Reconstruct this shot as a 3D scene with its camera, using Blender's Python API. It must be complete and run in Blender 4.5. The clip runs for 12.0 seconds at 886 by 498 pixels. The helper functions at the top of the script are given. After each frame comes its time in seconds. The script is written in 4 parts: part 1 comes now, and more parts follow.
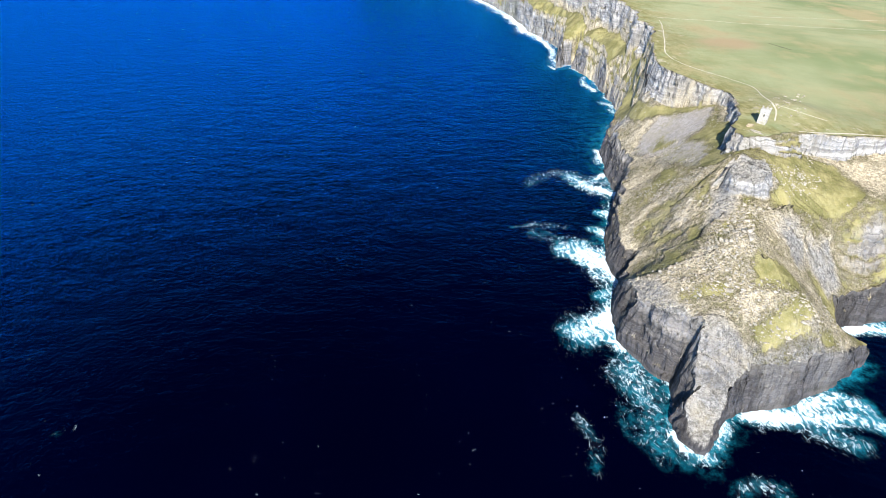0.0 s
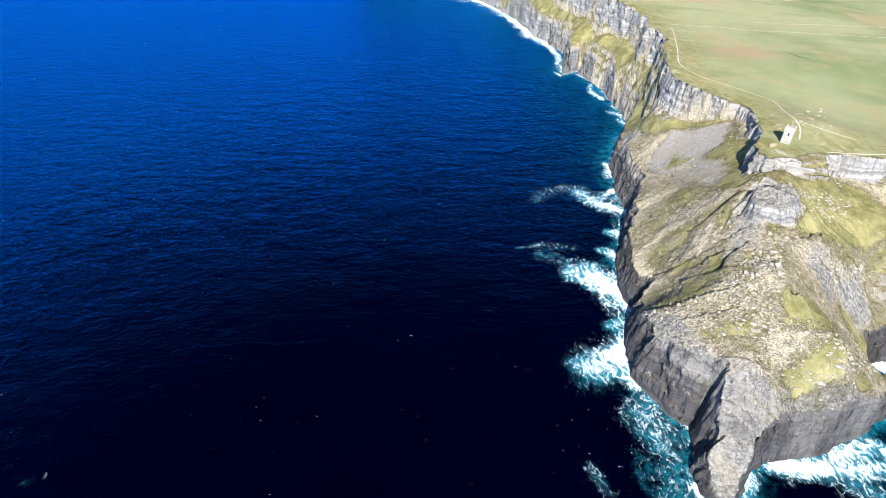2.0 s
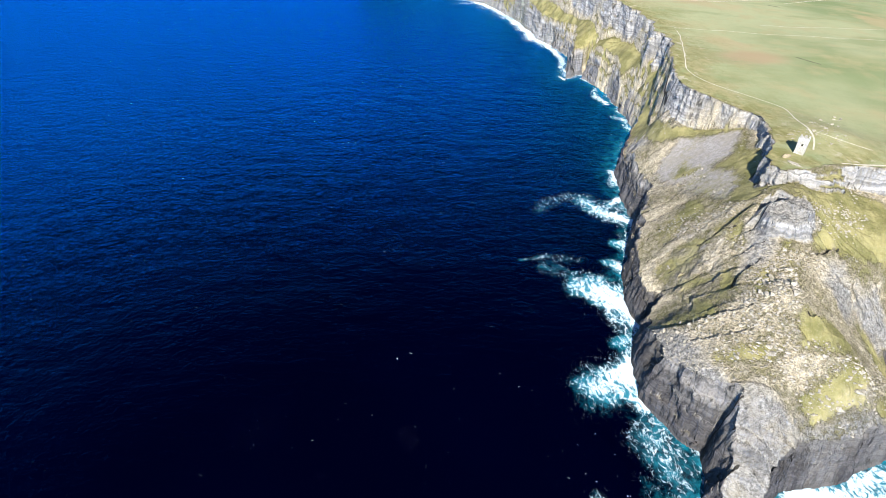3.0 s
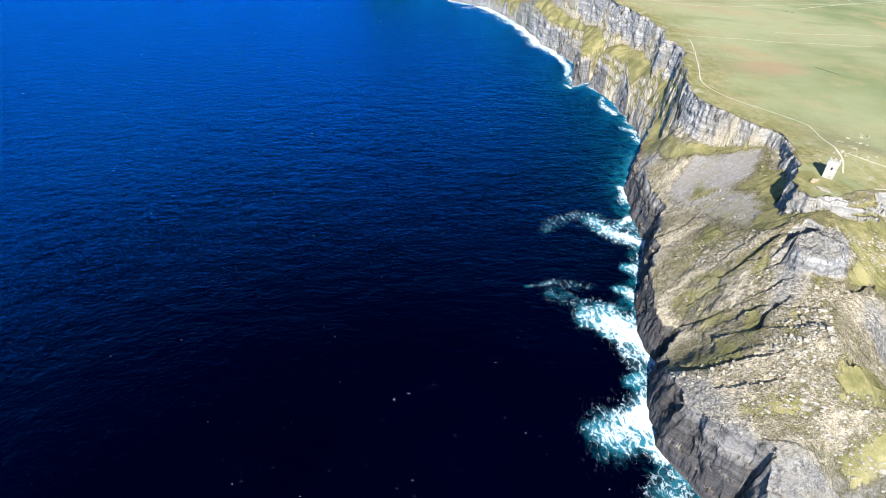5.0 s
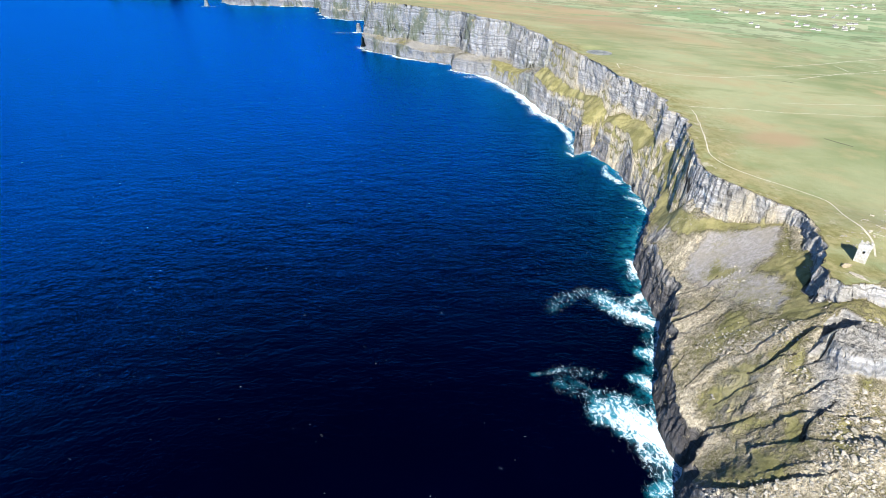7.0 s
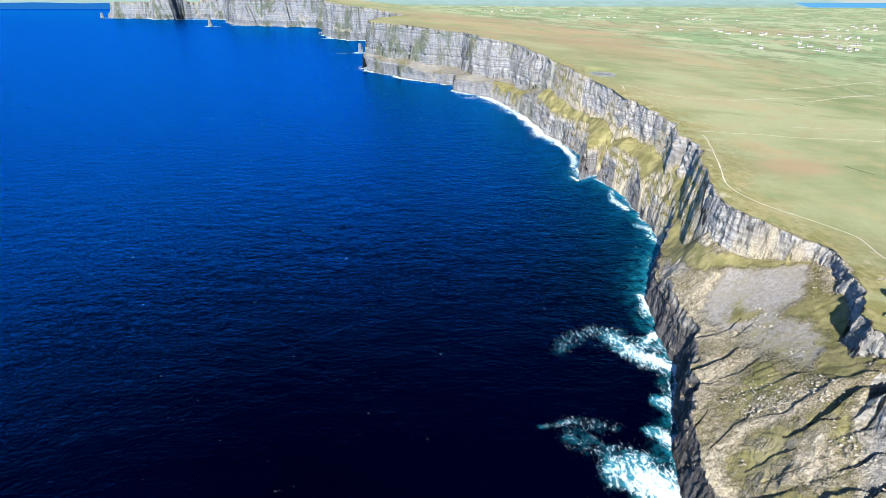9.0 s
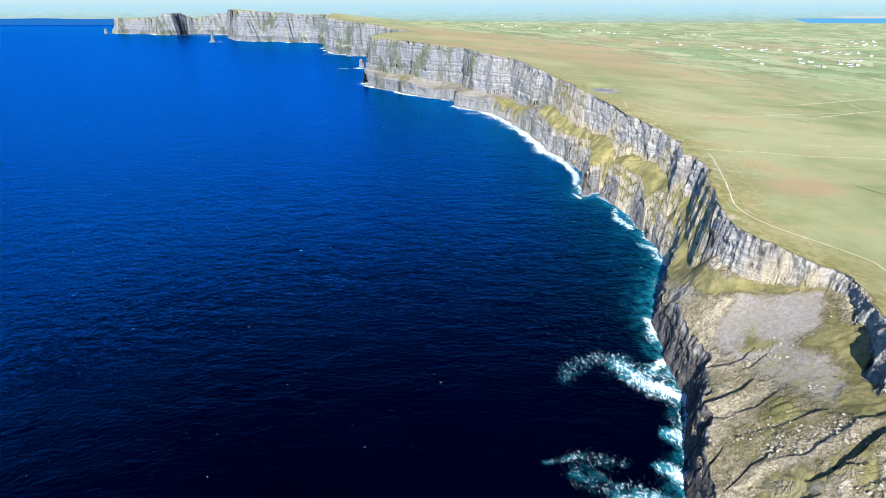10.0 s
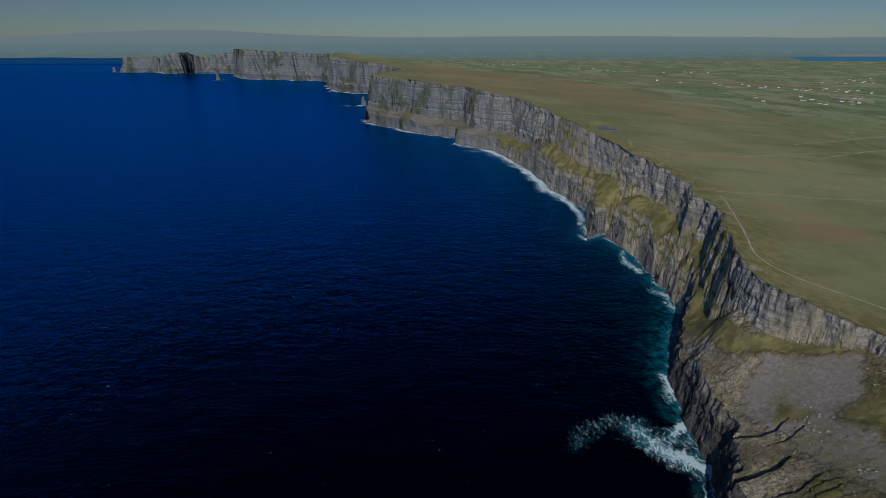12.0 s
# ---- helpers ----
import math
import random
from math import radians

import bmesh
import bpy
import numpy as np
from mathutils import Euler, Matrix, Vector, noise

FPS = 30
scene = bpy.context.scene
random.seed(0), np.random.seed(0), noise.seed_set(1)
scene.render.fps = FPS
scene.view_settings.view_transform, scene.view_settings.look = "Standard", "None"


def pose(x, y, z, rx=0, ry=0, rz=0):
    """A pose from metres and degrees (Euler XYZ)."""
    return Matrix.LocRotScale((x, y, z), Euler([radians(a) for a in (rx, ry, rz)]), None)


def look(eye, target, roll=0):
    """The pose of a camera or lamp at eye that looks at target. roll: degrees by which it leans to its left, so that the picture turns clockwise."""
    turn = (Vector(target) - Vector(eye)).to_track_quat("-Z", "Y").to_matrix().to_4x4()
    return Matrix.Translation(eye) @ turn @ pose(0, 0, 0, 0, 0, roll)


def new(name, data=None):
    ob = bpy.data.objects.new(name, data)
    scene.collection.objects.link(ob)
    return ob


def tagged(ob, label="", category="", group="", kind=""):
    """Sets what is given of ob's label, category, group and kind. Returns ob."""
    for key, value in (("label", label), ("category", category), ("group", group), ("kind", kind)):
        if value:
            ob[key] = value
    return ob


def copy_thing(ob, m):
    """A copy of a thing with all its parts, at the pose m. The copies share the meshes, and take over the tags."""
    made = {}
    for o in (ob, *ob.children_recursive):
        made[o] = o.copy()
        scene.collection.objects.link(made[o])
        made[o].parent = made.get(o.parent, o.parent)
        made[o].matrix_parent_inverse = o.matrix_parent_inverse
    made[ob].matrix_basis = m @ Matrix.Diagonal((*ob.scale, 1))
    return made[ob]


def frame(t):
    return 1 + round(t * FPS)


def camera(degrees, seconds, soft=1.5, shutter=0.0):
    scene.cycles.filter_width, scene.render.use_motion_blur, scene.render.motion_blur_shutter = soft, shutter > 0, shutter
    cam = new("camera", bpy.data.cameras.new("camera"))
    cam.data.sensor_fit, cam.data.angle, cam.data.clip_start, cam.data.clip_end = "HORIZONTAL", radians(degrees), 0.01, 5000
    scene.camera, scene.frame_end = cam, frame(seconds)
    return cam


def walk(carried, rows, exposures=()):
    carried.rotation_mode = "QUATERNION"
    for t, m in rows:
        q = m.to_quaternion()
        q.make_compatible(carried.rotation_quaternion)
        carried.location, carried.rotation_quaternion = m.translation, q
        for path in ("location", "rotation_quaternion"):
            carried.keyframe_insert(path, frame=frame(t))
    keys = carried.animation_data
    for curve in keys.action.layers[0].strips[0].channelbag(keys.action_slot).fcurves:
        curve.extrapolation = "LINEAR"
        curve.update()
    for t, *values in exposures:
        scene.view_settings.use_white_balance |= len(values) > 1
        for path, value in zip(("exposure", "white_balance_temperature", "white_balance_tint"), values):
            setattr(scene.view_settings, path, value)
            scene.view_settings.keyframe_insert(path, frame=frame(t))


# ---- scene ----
EXPOSURES = [(0, 1.16), (11.0, 1.12), (11.45, 1.02), (12, -1.15)]
# camera: seconds, x, y, z, heading, downward pitch, roll (degrees)
cam = camera(80.60, 12.0, soft=0.85)
PATH = [
    (0, 0.00, 0.00, 207.44, 2.082, 35.446, 0.550),
    (0.5, -0.02, 6.15, 207.99, 2.003, 35.469, 0.546),
    (1, 0.09, 12.08, 208.23, 1.969, 35.472, 0.564),
    (1.5, 0.14, 18.28, 208.36, 1.920, 35.478, 0.696),
    (2, 0.72, 24.35, 208.51, 1.804, 35.475, 0.676),
    (2.5, 1.50, 30.58, 208.84, 1.575, 35.464, 0.579),
    (3, 2.04, 36.72, 209.14, 1.440, 35.413, 0.481),
    (5, 4.15, 62.01, 210.21, 0.954, 35.292, 0.223),
    (5.5, 4.67, 68.74, 210.63, 0.818, 35.295, 0.189),
    (6, 5.24, 75.48, 210.85, 0.718, 34.169, -0.010),
    (6.5, 5.86, 82.00, 210.80, 0.668, 30.907, 0.064),
    (7, 6.60, 88.25, 210.49, 0.580, 28.977, 0.022),
    (9, 8.23, 114.46, 210.07, 0.370, 27.130, 0.059),
    (9.5, 8.53, 121.04, 210.51, 0.284, 26.435, 0.055),
    (10, 8.92, 127.30, 211.04, 0.250, 25.716, 0.032),
    (10.5, 9.11, 133.36, 211.47, 0.198, 24.792, 0.004),
    (11, 9.46, 139.67, 211.86, 0.158, 23.951, -0.029),
    (11.5, 10.08, 146.38, 211.91, 0.077, 22.981, -0.055),
    (12, 10.74, 152.77, 211.68, 0.000, 22.087, -0.049),
]
walk(cam, [(t, pose(x, y, z, 90 - p, 0, -h) @ pose(0, 0, 0, 0, 0, r)) for t, x, y, z, h, p, r in PATH], EXPOSURES)
# end of path

# ---------------------------------------------------------------- light
SUN_ELEVATION, SUN_AZIMUTH = 32.0, 197.0      # degrees; azimuth clockwise from +y
world = bpy.data.worlds.new("sky")
scene.world = world
world.use_nodes = True
wn = world.node_tree.nodes
sky = wn.new("ShaderNodeTexSky")
sky.sky_type, sky.sun_disc = "NISHITA", False
sky.sun_elevation, sky.sun_rotation = radians(SUN_ELEVATION), radians(SUN_AZIMUTH)
sky.air_density, sky.dust_density, sky.ozone_density = 0.8, 0.1, 2.0
wn["Background"].inputs["Strength"].default_value = 0.058
haze = wn.new("ShaderNodeMix")
haze.data_type, haze.blend_type = "RGBA", "MULTIPLY"
haze.inputs[0].default_value, haze.inputs[7].default_value = 1.0, (0.74, 0.94, 1.14, 1.0)
world.node_tree.links.new(sky.outputs["Color"], haze.inputs[6])
world.node_tree.links.new(haze.outputs[2], wn["Background"].inputs["Color"])
sun = new("sun", bpy.data.lights.new("sun", "SUN"))
sun.data.energy, sun.data.angle, sun.data.color = 5.0, radians(0.53), (1.0, 0.955, 0.88)
_el, _az = radians(SUN_ELEVATION), radians(SUN_AZIMUTH)
sun.matrix_world = look((math.sin(_az) * math.cos(_el) * 900, math.cos(_az) * math.cos(_el) * 900, math.sin(_el) * 900), (0, 0, 0))


# ---------------------------------------------------------------- node helpers
class Mat:
    """A small builder for node materials on world-size coordinates."""

    def __init__(self, name):
        self.mat = bpy.data.materials.new(name)
        self.mat.use_nodes = True
        self.nt = self.mat.node_tree
        self.bsdf = self.nt.nodes["Principled BSDF"]
        self.pos = self.node("ShaderNodeNewGeometry").outputs["Position"]

    def node(self, kind, **props):
        n = self.nt.nodes.new(kind)
        for key, value in props.items():
            setattr(n, key, value)
        return n

    def put(self, socket, value):
        if hasattr(value, "is_output"):
            self.nt.links.new(value, socket)
        else:
            socket.default_value = value

    def scaled(self, sx, sy, sz, vec=None):
        m = self.node("ShaderNodeVectorMath", operation="MULTIPLY")
        self.put(m.inputs[0], vec if vec is not None else self.pos)
        m.inputs[1].default_value = (sx, sy, sz)
        return m.outputs[0]

    def noise(self, scale, detail=5.0, rough=0.55, vec=None, distortion=0.0):
        n = self.node("ShaderNodeTexNoise")
        self.put(n.inputs["Vector"], vec if vec is not None else self.pos)
        n.inputs["Scale"].default_value, n.inputs["Detail"].default_value = scale, detail
        n.inputs["Roughness"].default_value, n.inputs["Distortion"].default_value = rough, distortion
        return n.outputs["Fac"]

    def math(self, op, a, b=0.0, c=0.0, clamp=False):
        n = self.node("ShaderNodeMath", operation=op, use_clamp=clamp)
        for i, v in enumerate((a, b, c)):
            self.put(n.inputs[i], v)
        return n.outputs[0]

    def span(self, value, lo, hi, a=0.0, b=1.0):
        n = self.node("ShaderNodeMapRange", interpolation_type="SMOOTHSTEP")
        self.put(n.inputs[0], value)
        for i, v in enumerate((lo, hi, a, b)):
            n.inputs[1 + i].default_value = v
        return n.outputs[0]

    def mix(self, fac, a, b, blend="MIX"):
        n = self.node("ShaderNodeMix", data_type="RGBA", blend_type=blend)
        self.put(n.inputs[0], fac)
        for i, v in ((6, a), (7, b)):
            self.put(n.inputs[i], v if hasattr(v, "is_output") else (*v, 1.0))
        return n.outputs[2]

    def attr(self, name):
        return self.node("ShaderNodeAttribute", attribute_name=name).outputs["Fac"]

    def split(self, vec):
        n = self.node("ShaderNodeSeparateXYZ")
        self.put(n.inputs[0], vec)
        return n.outputs

    def bump(self, height, strength, distance, normal=None):
        n = self.node("ShaderNodeBump")
        n.inputs["Strength"].default_value, n.inputs["Distance"].default_value = strength, distance
        self.put(n.inputs["Height"], height)
        if normal is not None:
            self.put(n.inputs["Normal"], normal)
        return n.outputs[0]

    def done(self, colour, rough, normal=None, spec=0.3):
        self.put(self.bsdf.inputs["Base Color"], colour if hasattr(colour, "is_output") else (*colour, 1.0))
        self.put(self.bsdf.inputs["Roughness"], rough)
        self.bsdf.inputs["Specular IOR Level"].default_value = spec
        if normal is not None:
            self.put(self.bsdf.inputs["Normal"], normal)
        return self.mat


# ---------------------------------------------------------------- materials
def rock_colour(m):
    """Bedded grey siltstone: pale and dark beds, upright joints, rust and lichen."""
    wob = m.noise(0.035, 4.0)
    z = m.split(m.pos)[2]
    bed = m.math("ADD", m.math("ADD", z, m.math("MULTIPLY", wob, 15.0)), m.math("MULTIPLY", m.noise(0.16, 5.0, 0.6), 5.0))
    vec = m.node("ShaderNodeCombineXYZ")
    m.put(vec.inputs[2], bed)
    beds = m.noise(0.22, 5.0, 0.65, vec.outputs[0])
    fine = m.noise(1.3, 3.0, 0.6, vec.outputs[0])
    joints = m.noise(0.32, 4.0, 0.6, m.scaled(1, 1, 0.12))
    blotch = m.noise(0.055, 5.0, 0.6)
    grain = m.noise(0.75, 7.0, 0.7)
    c = m.mix(m.span(beds, 0.41, 0.59), (0.185, 0.183, 0.18), (0.45, 0.437, 0.42))
    c = m.mix(m.math("MULTIPLY", m.span(fine, 0.56, 0.63), 0.7), c, (0.60, 0.585, 0.56))
    c = m.mix(m.math("MULTIPLY", m.span(joints, 0.55, 0.65), 0.62), c, (0.10, 0.10, 0.105))
    c = m.mix(m.math("MULTIPLY", m.span(grain, 0.55, 0.70), 0.45), c, (0.11, 0.11, 0.11))
    ribs = m.noise(0.05, 5.0, 0.65, m.scaled(1, 1, 0.22))
    c = m.mix(m.math("MULTIPLY", m.span(ribs, 0.52, 0.63), 0.6), c, (0.14, 0.135, 0.125))
    moss = m.math("MULTIPLY", m.span(m.noise(0.014, 6.0, 0.68, m.scaled(1, 1, 0.6)), 0.50, 0.60), m.span(m.split(m.pos)[1], 700.0, 1300.0))
    c = m.mix(m.math("MULTIPLY", moss, 0.85), c, (0.13, 0.145, 0.085))
    # shade and haze of the far cliffs painted in: darker, bluer up the coast
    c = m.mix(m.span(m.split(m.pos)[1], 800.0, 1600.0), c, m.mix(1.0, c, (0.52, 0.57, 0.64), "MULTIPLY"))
    # shade on the head and the first sea cliffs painted in, as darker low rock
    c = m.mix(m.math("MULTIPLY", m.span(m.split(m.pos)[1], 330.0, 470.0, 1.0, 0.0), m.span(z, 40.0, 66.0, 1.0, 0.0)), c, m.mix(1.0, c, (0.68, 0.66, 0.64), "MULTIPLY"))
    # weathered bedding planes, away from the faces
    slab = m.mix(m.span(grain, 0.36, 0.64), (0.33, 0.280, 0.195), (0.62, 0.540, 0.395))
    slab = m.mix(m.attr("bare"), slab, m.mix(m.span(grain, 0.36, 0.64), (0.13, 0.127, 0.12), (0.36, 0.345, 0.32)))
    split = m.math("ABSOLUTE", m.math("SUBTRACT", m.noise(0.16, 7.0, 0.68, m.scaled(0.55, 1.0, 1.0), 0.6), 0.5))
    slab = m.mix(m.span(split, 0.0, 0.016, 0.75, 0.0), slab, (0.07, 0.062, 0.052))
    chips = m.noise(0.55, 8.0, 0.75, m.scaled(0.7, 1.0, 1.0))
    slab = m.mix(m.span(chips, 0.58, 0.72, 0.0, 0.6), slab, (0.66, 0.61, 0.52))
    c = m.mix(m.attr("face"), slab, c)
    c = m.mix(m.math("MULTIPLY", m.span(blotch, 0.48, 0.68), m.span(m.attr("face"), 0.2, 0.8, 0.5, 0.18)), c, (0.33, 0.29, 0.21))
    height = m.math("ADD", m.math("MULTIPLY", m.math("MULTIPLY", beds, m.attr("face")), 1.4), m.math("ADD", m.math("MULTIPLY", joints, 1.5), m.math("MULTIPLY", grain, 1.0)))
    return c, height


def land_material():
    m = Mat("cliff_land")
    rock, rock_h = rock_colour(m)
    # moorland grass in broad patches
    broad, mid, fine = m.noise(0.0045, 4.0, 0.6), m.noise(0.03, 5.0, 0.6), m.noise(0.6, 5.0, 0.65)
    g = m.mix(m.span(broad, 0.38, 0.62), (0.194, 0.235, 0.110), (0.328, 0.345, 0.195))
    g = m.mix(m.math("MULTIPLY", m.span(mid, 0.48, 0.68), 0.6), g, (0.35, 0.30, 0.16))
    g = m.mix(m.math("MULTIPLY", m.span(m.noise(0.011, 4.0, 0.6, m.scaled(1.0, 0.6, 1.0)), 0.56, 0.68), 0.6), g, (0.40, 0.30, 0.17))
    g = m.mix(m.math("MULTIPLY", m.span(m.noise(0.10, 6.0, 0.7), 0.42, 0.76), 0.16), g, (0.18, 0.185, 0.075))
    g = m.mix(m.math("MULTIPLY", m.span(fine, 0.45, 0.75), 0.14), g, (0.11, 0.12, 0.04))
    g = m.mix(m.math("MULTIPLY", m.span(m.noise(0.028, 6.0, 0.68, m.scaled(0.35, 1.0, 1.0)), 0.47, 0.66), 0.40), g, (0.36, 0.325, 0.18))
    g = m.mix(m.math("MULTIPLY", m.span(m.noise(0.016, 5.0, 0.6, m.scaled(0.4, 1.0, 1.0)), 0.52, 0.66), 0.5), g, (0.165, 0.205, 0.085))
    g = m.mix(m.math("MULTIPLY", m.attr("brink"), m.span(m.noise(0.06, 5.0, 0.65), 0.30, 0.56)), g, m.mix(m.span(m.noise(0.17, 6.0, 0.7, m.scaled(1.0, 0.7, 1.0)), 0.40, 0.62), (0.19, 0.182, 0.066), (0.31, 0.275, 0.135)))
    g = m.mix(m.math("MULTIPLY", m.attr("brink"), m.span(m.noise(0.13, 7.0, 0.72, m.scaled(1.0, 0.6, 1.0)), 0.56, 0.68, 0.0, 0.8)), g, (0.47, 0.425, 0.335))
    g = m.mix(m.math("MULTIPLY", m.attr("brink"), m.span(m.noise(0.2, 6.0, 0.7), 0.57, 0.68, 0.0, 0.6)), g, (0.12, 0.115, 0.05))
    # farmed fields inland, each with its own green
    cell = m.node("ShaderNodeTexVoronoi", feature="F1", distance="CHEBYCHEV")
    m.put(cell.inputs["Vector"], m.scaled(0.0115, 0.0085, 0.0))
    cell.inputs["Scale"].default_value = 1.0
    tone = m.split(cell.outputs["Color"])[0]
    field = m.mix(m.span(tone, 0.1, 0.9), (0.205, 0.295, 0.15), (0.36, 0.40, 0.245))
    field = m.mix(m.span(m.split(cell.outputs["Color"])[1], 0.84, 0.9, 0.0, 0.6), field, (0.31, 0.25, 0.15))
    edge = m.node("ShaderNodeTexVoronoi", feature="F2", distance="CHEBYCHEV")
    m.put(edge.inputs["Vector"], m.scaled(0.0115, 0.0085, 0.0))
    gap = m.math("SUBTRACT", edge.outputs["Distance"], cell.outputs["Distance"])
    field = m.mix(m.span(gap, 0.02, 0.05, 0.6, 0.0), field, (0.13, 0.15, 0.075))
    field = m.mix(m.math("MULTIPLY", m.span(mid, 0.45, 0.75), 0.4), field, (0.30, 0.29, 0.15))
    g = m.mix(m.attr("farm"), g, field)
    g = m.mix(m.math("MULTIPLY", m.attr("heath"), m.span(m.noise(0.008, 6.0, 0.7, m.scaled(0.5, 1.0, 1.0)), 0.38, 0.56)), g, (0.35, 0.262, 0.155))
    # rough ochre grass of the ledges
    o = m.mix(m.span(m.noise(0.09, 5.0, 0.6), 0.38, 0.62), (0.143, 0.135, 0.050), (0.256, 0.230, 0.102))
    o = m.mix(m.math("MULTIPLY", m.span(m.noise(0.9, 5.0, 0.7), 0.46, 0.74), 0.30), o, (0.36, 0.32, 0.22))
    # loose scree
    s = m.mix(m.span(m.noise(0.5, 6.0, 0.7), 0.35, 0.65), (0.255, 0.232, 0.213), (0.40, 0.37, 0.345))
    s = m.mix(m.span(m.noise(0.12, 5.0, 0.65, m.scaled(0.6, 1.0, 1.0)), 0.42, 0.64, 0.0, 0.55), s, (0.30, 0.265, 0.21))
    s = m.mix(m.span(m.noise(1.7, 4.0, 0.7), 0.56, 0.70, 0.0, 0.5), s, (0.15, 0.135, 0.12))
    fray = m.math("MULTIPLY", m.math("SUBTRACT", m.noise(0.28, 6.0, 0.7), 0.5), 1.1)
    wild = m.span(m.math("ADD", m.attr("ledge"), m.math("ADD", fray, m.math("MULTIPLY", m.math("SUBTRACT", m.noise(1.1, 5.0, 0.7), 0.5), 0.9))), 0.22, 0.70)
    lawn = m.span(m.math("ADD", m.attr("lawn"), m.math("MULTIPLY", fray, 0.6)), 0.34, 0.50)
    wild = m.math("MULTIPLY", m.math("MULTIPLY", wild, m.span(m.attr("ledge"), 0.06, 0.26)), m.math("SUBTRACT", 1.0, m.math("MULTIPLY", m.attr("face"), 0.92)))
    loose = m.span(m.math("ADD", m.attr("scree"), fray), 0.36, 0.64)
    # wet splash-zone rock, taken higher and darker to paint in the cliff faces' shade
    ragged_z = m.math("ADD", m.split(m.pos)[2], m.math("MULTIPLY", m.noise(0.07, 4.0, 0.6), 26.0))
    rock = m.mix(m.math("MULTIPLY", m.math("MULTIPLY", m.span(ragged_z, 26.0, 52.0, 1.0, 0.0), m.attr("face")), m.attr("swash_shade")), rock, m.mix(1.0, rock, (0.32, 0.32, 0.35), "MULTIPLY"))
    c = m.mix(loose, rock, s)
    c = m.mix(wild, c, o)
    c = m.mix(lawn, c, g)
    # shade inside the open joints, painted in as a near-black line
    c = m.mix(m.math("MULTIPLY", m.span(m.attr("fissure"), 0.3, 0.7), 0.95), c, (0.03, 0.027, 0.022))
    turf = m.math("MAXIMUM", m.math("MAXIMUM", wild, lawn), loose)
    h = m.node("ShaderNodeMix", data_type="FLOAT")
    m.put(h.inputs[0], turf)
    m.put(h.inputs[2], rock_h)
    m.put(h.inputs[3], m.math("ADD", m.math("MULTIPLY", fine, 0.22), m.math("MULTIPLY", m.noise(2.6, 4.0, 0.65), 0.20)))
    n = m.bump(h.outputs[0], 1.0, 1.25)
    return m.done(c, 0.92, n, 0.2)


def sea_material():
    m = Mat("sea_water")
    swell = m.noise(0.13, 5.0, 0.65, m.scaled(0.75, 1.0, 1.0))
    chop = m.noise(0.42, 6.0, 0.62, m.scaled(0.8, 1.0, 1.0))
    roll = m.noise(0.05, 4.0, 0.6, m.scaled(0.6, 1.0, 1.0))
    h = m.math("ADD", m.math("MULTIPLY", roll, 2.4), m.math("ADD", m.math("MULTIPLY", swell, 1.6), chop))
    n = m.bump(h, 0.5, 1.15)
    warp = m.node("ShaderNodeVectorMath", operation="ADD")
    m.put(warp.inputs[0], m.scaled(1.0, 0.62, 1.0))
    wv = m.node("ShaderNodeTexNoise")
    wv.inputs["Scale"].default_value, wv.inputs["Detail"].default_value = 0.12, 4.0
    m.put(wv.inputs["Vector"], m.pos)
    m.put(warp.inputs[1], m.scaled(7.0, 7.0, 0.0, wv.outputs["Color"]))
    froth = m.noise(0.42, 7.0, 0.62, warp.outputs[0])

    def strands(scale):
        return m.math("SUBTRACT", 1.0, m.math("MULTIPLY", m.math("ABSOLUTE", m.math("SUBTRACT", m.noise(scale, 6.0, 0.58, warp.outputs[0]), 0.5)), 8.0), 0.0, True)

    lace = m.math("ADD", m.math("MULTIPLY", froth, 0.75), m.math("ADD", m.math("MULTIPLY", strands(0.24), 0.30), m.math("MULTIPLY", strands(0.8), 0.20)))
    foam = m.span(m.math("ADD", m.math("ADD", m.math("MULTIPLY", m.attr("foam"), 1.45), m.span(m.attr("foam"), 0.56, 0.95, 0.0, 0.8)), m.math("MULTIPLY", m.math("SUBTRACT", lace, 0.67), 2.5)), 0.42, 1.22)
    foam = m.math("ADD", foam, m.math("MULTIPLY", m.span(m.attr("foam"), 0.1, 0.6), 0.04), 0.0, True)
    foam = m.math("MULTIPLY", foam, m.span(m.attr("foam"), 0.02, 0.2))
    fleck = m.math("MULTIPLY", m.span(m.noise(0.02, 5.0, 0.75), 0.50, 0.62), m.span(m.noise(0.45, 3.0, 0.7, m.scaled(0.6, 1.0, 1.0)), 0.693, 0.712))
    foam = m.math("MAXIMUM", foam, fleck)
    murk = m.math("MULTIPLY", m.attr("shallow"), m.math("ADD", 1.0, m.math("MULTIPLY", m.math("SUBTRACT", m.noise(0.17, 7.0, 0.75), 0.5), 3.6)))
    water = m.mix(m.span(murk, 0.2, 1.0), (0.00003, 0.0002, 0.0046), (0.008, 0.14, 0.20))
    water = m.mix(m.span(m.noise(0.004, 3.0), 0.35, 0.65), water, m.mix(1.0, water, (0.8, 1.3, 1.35), "MULTIPLY"))
    body = m.node("ShaderNodeBsdfDiffuse")
    m.put(body.inputs["Color"], water)
    gloss = m.node("ShaderNodeBsdfGlossy")
    gloss.inputs["Color"].default_value, gloss.inputs["Roughness"].default_value = (0.006, 0.305, 0.95, 1.0), 0.22
    m.put(gloss.inputs["Normal"], n)
    fres = m.node("ShaderNodeFresnel")
    fres.inputs["IOR"].default_value = 1.34
    m.put(fres.inputs["Normal"], n)
    wet = m.node("ShaderNodeMixShader")
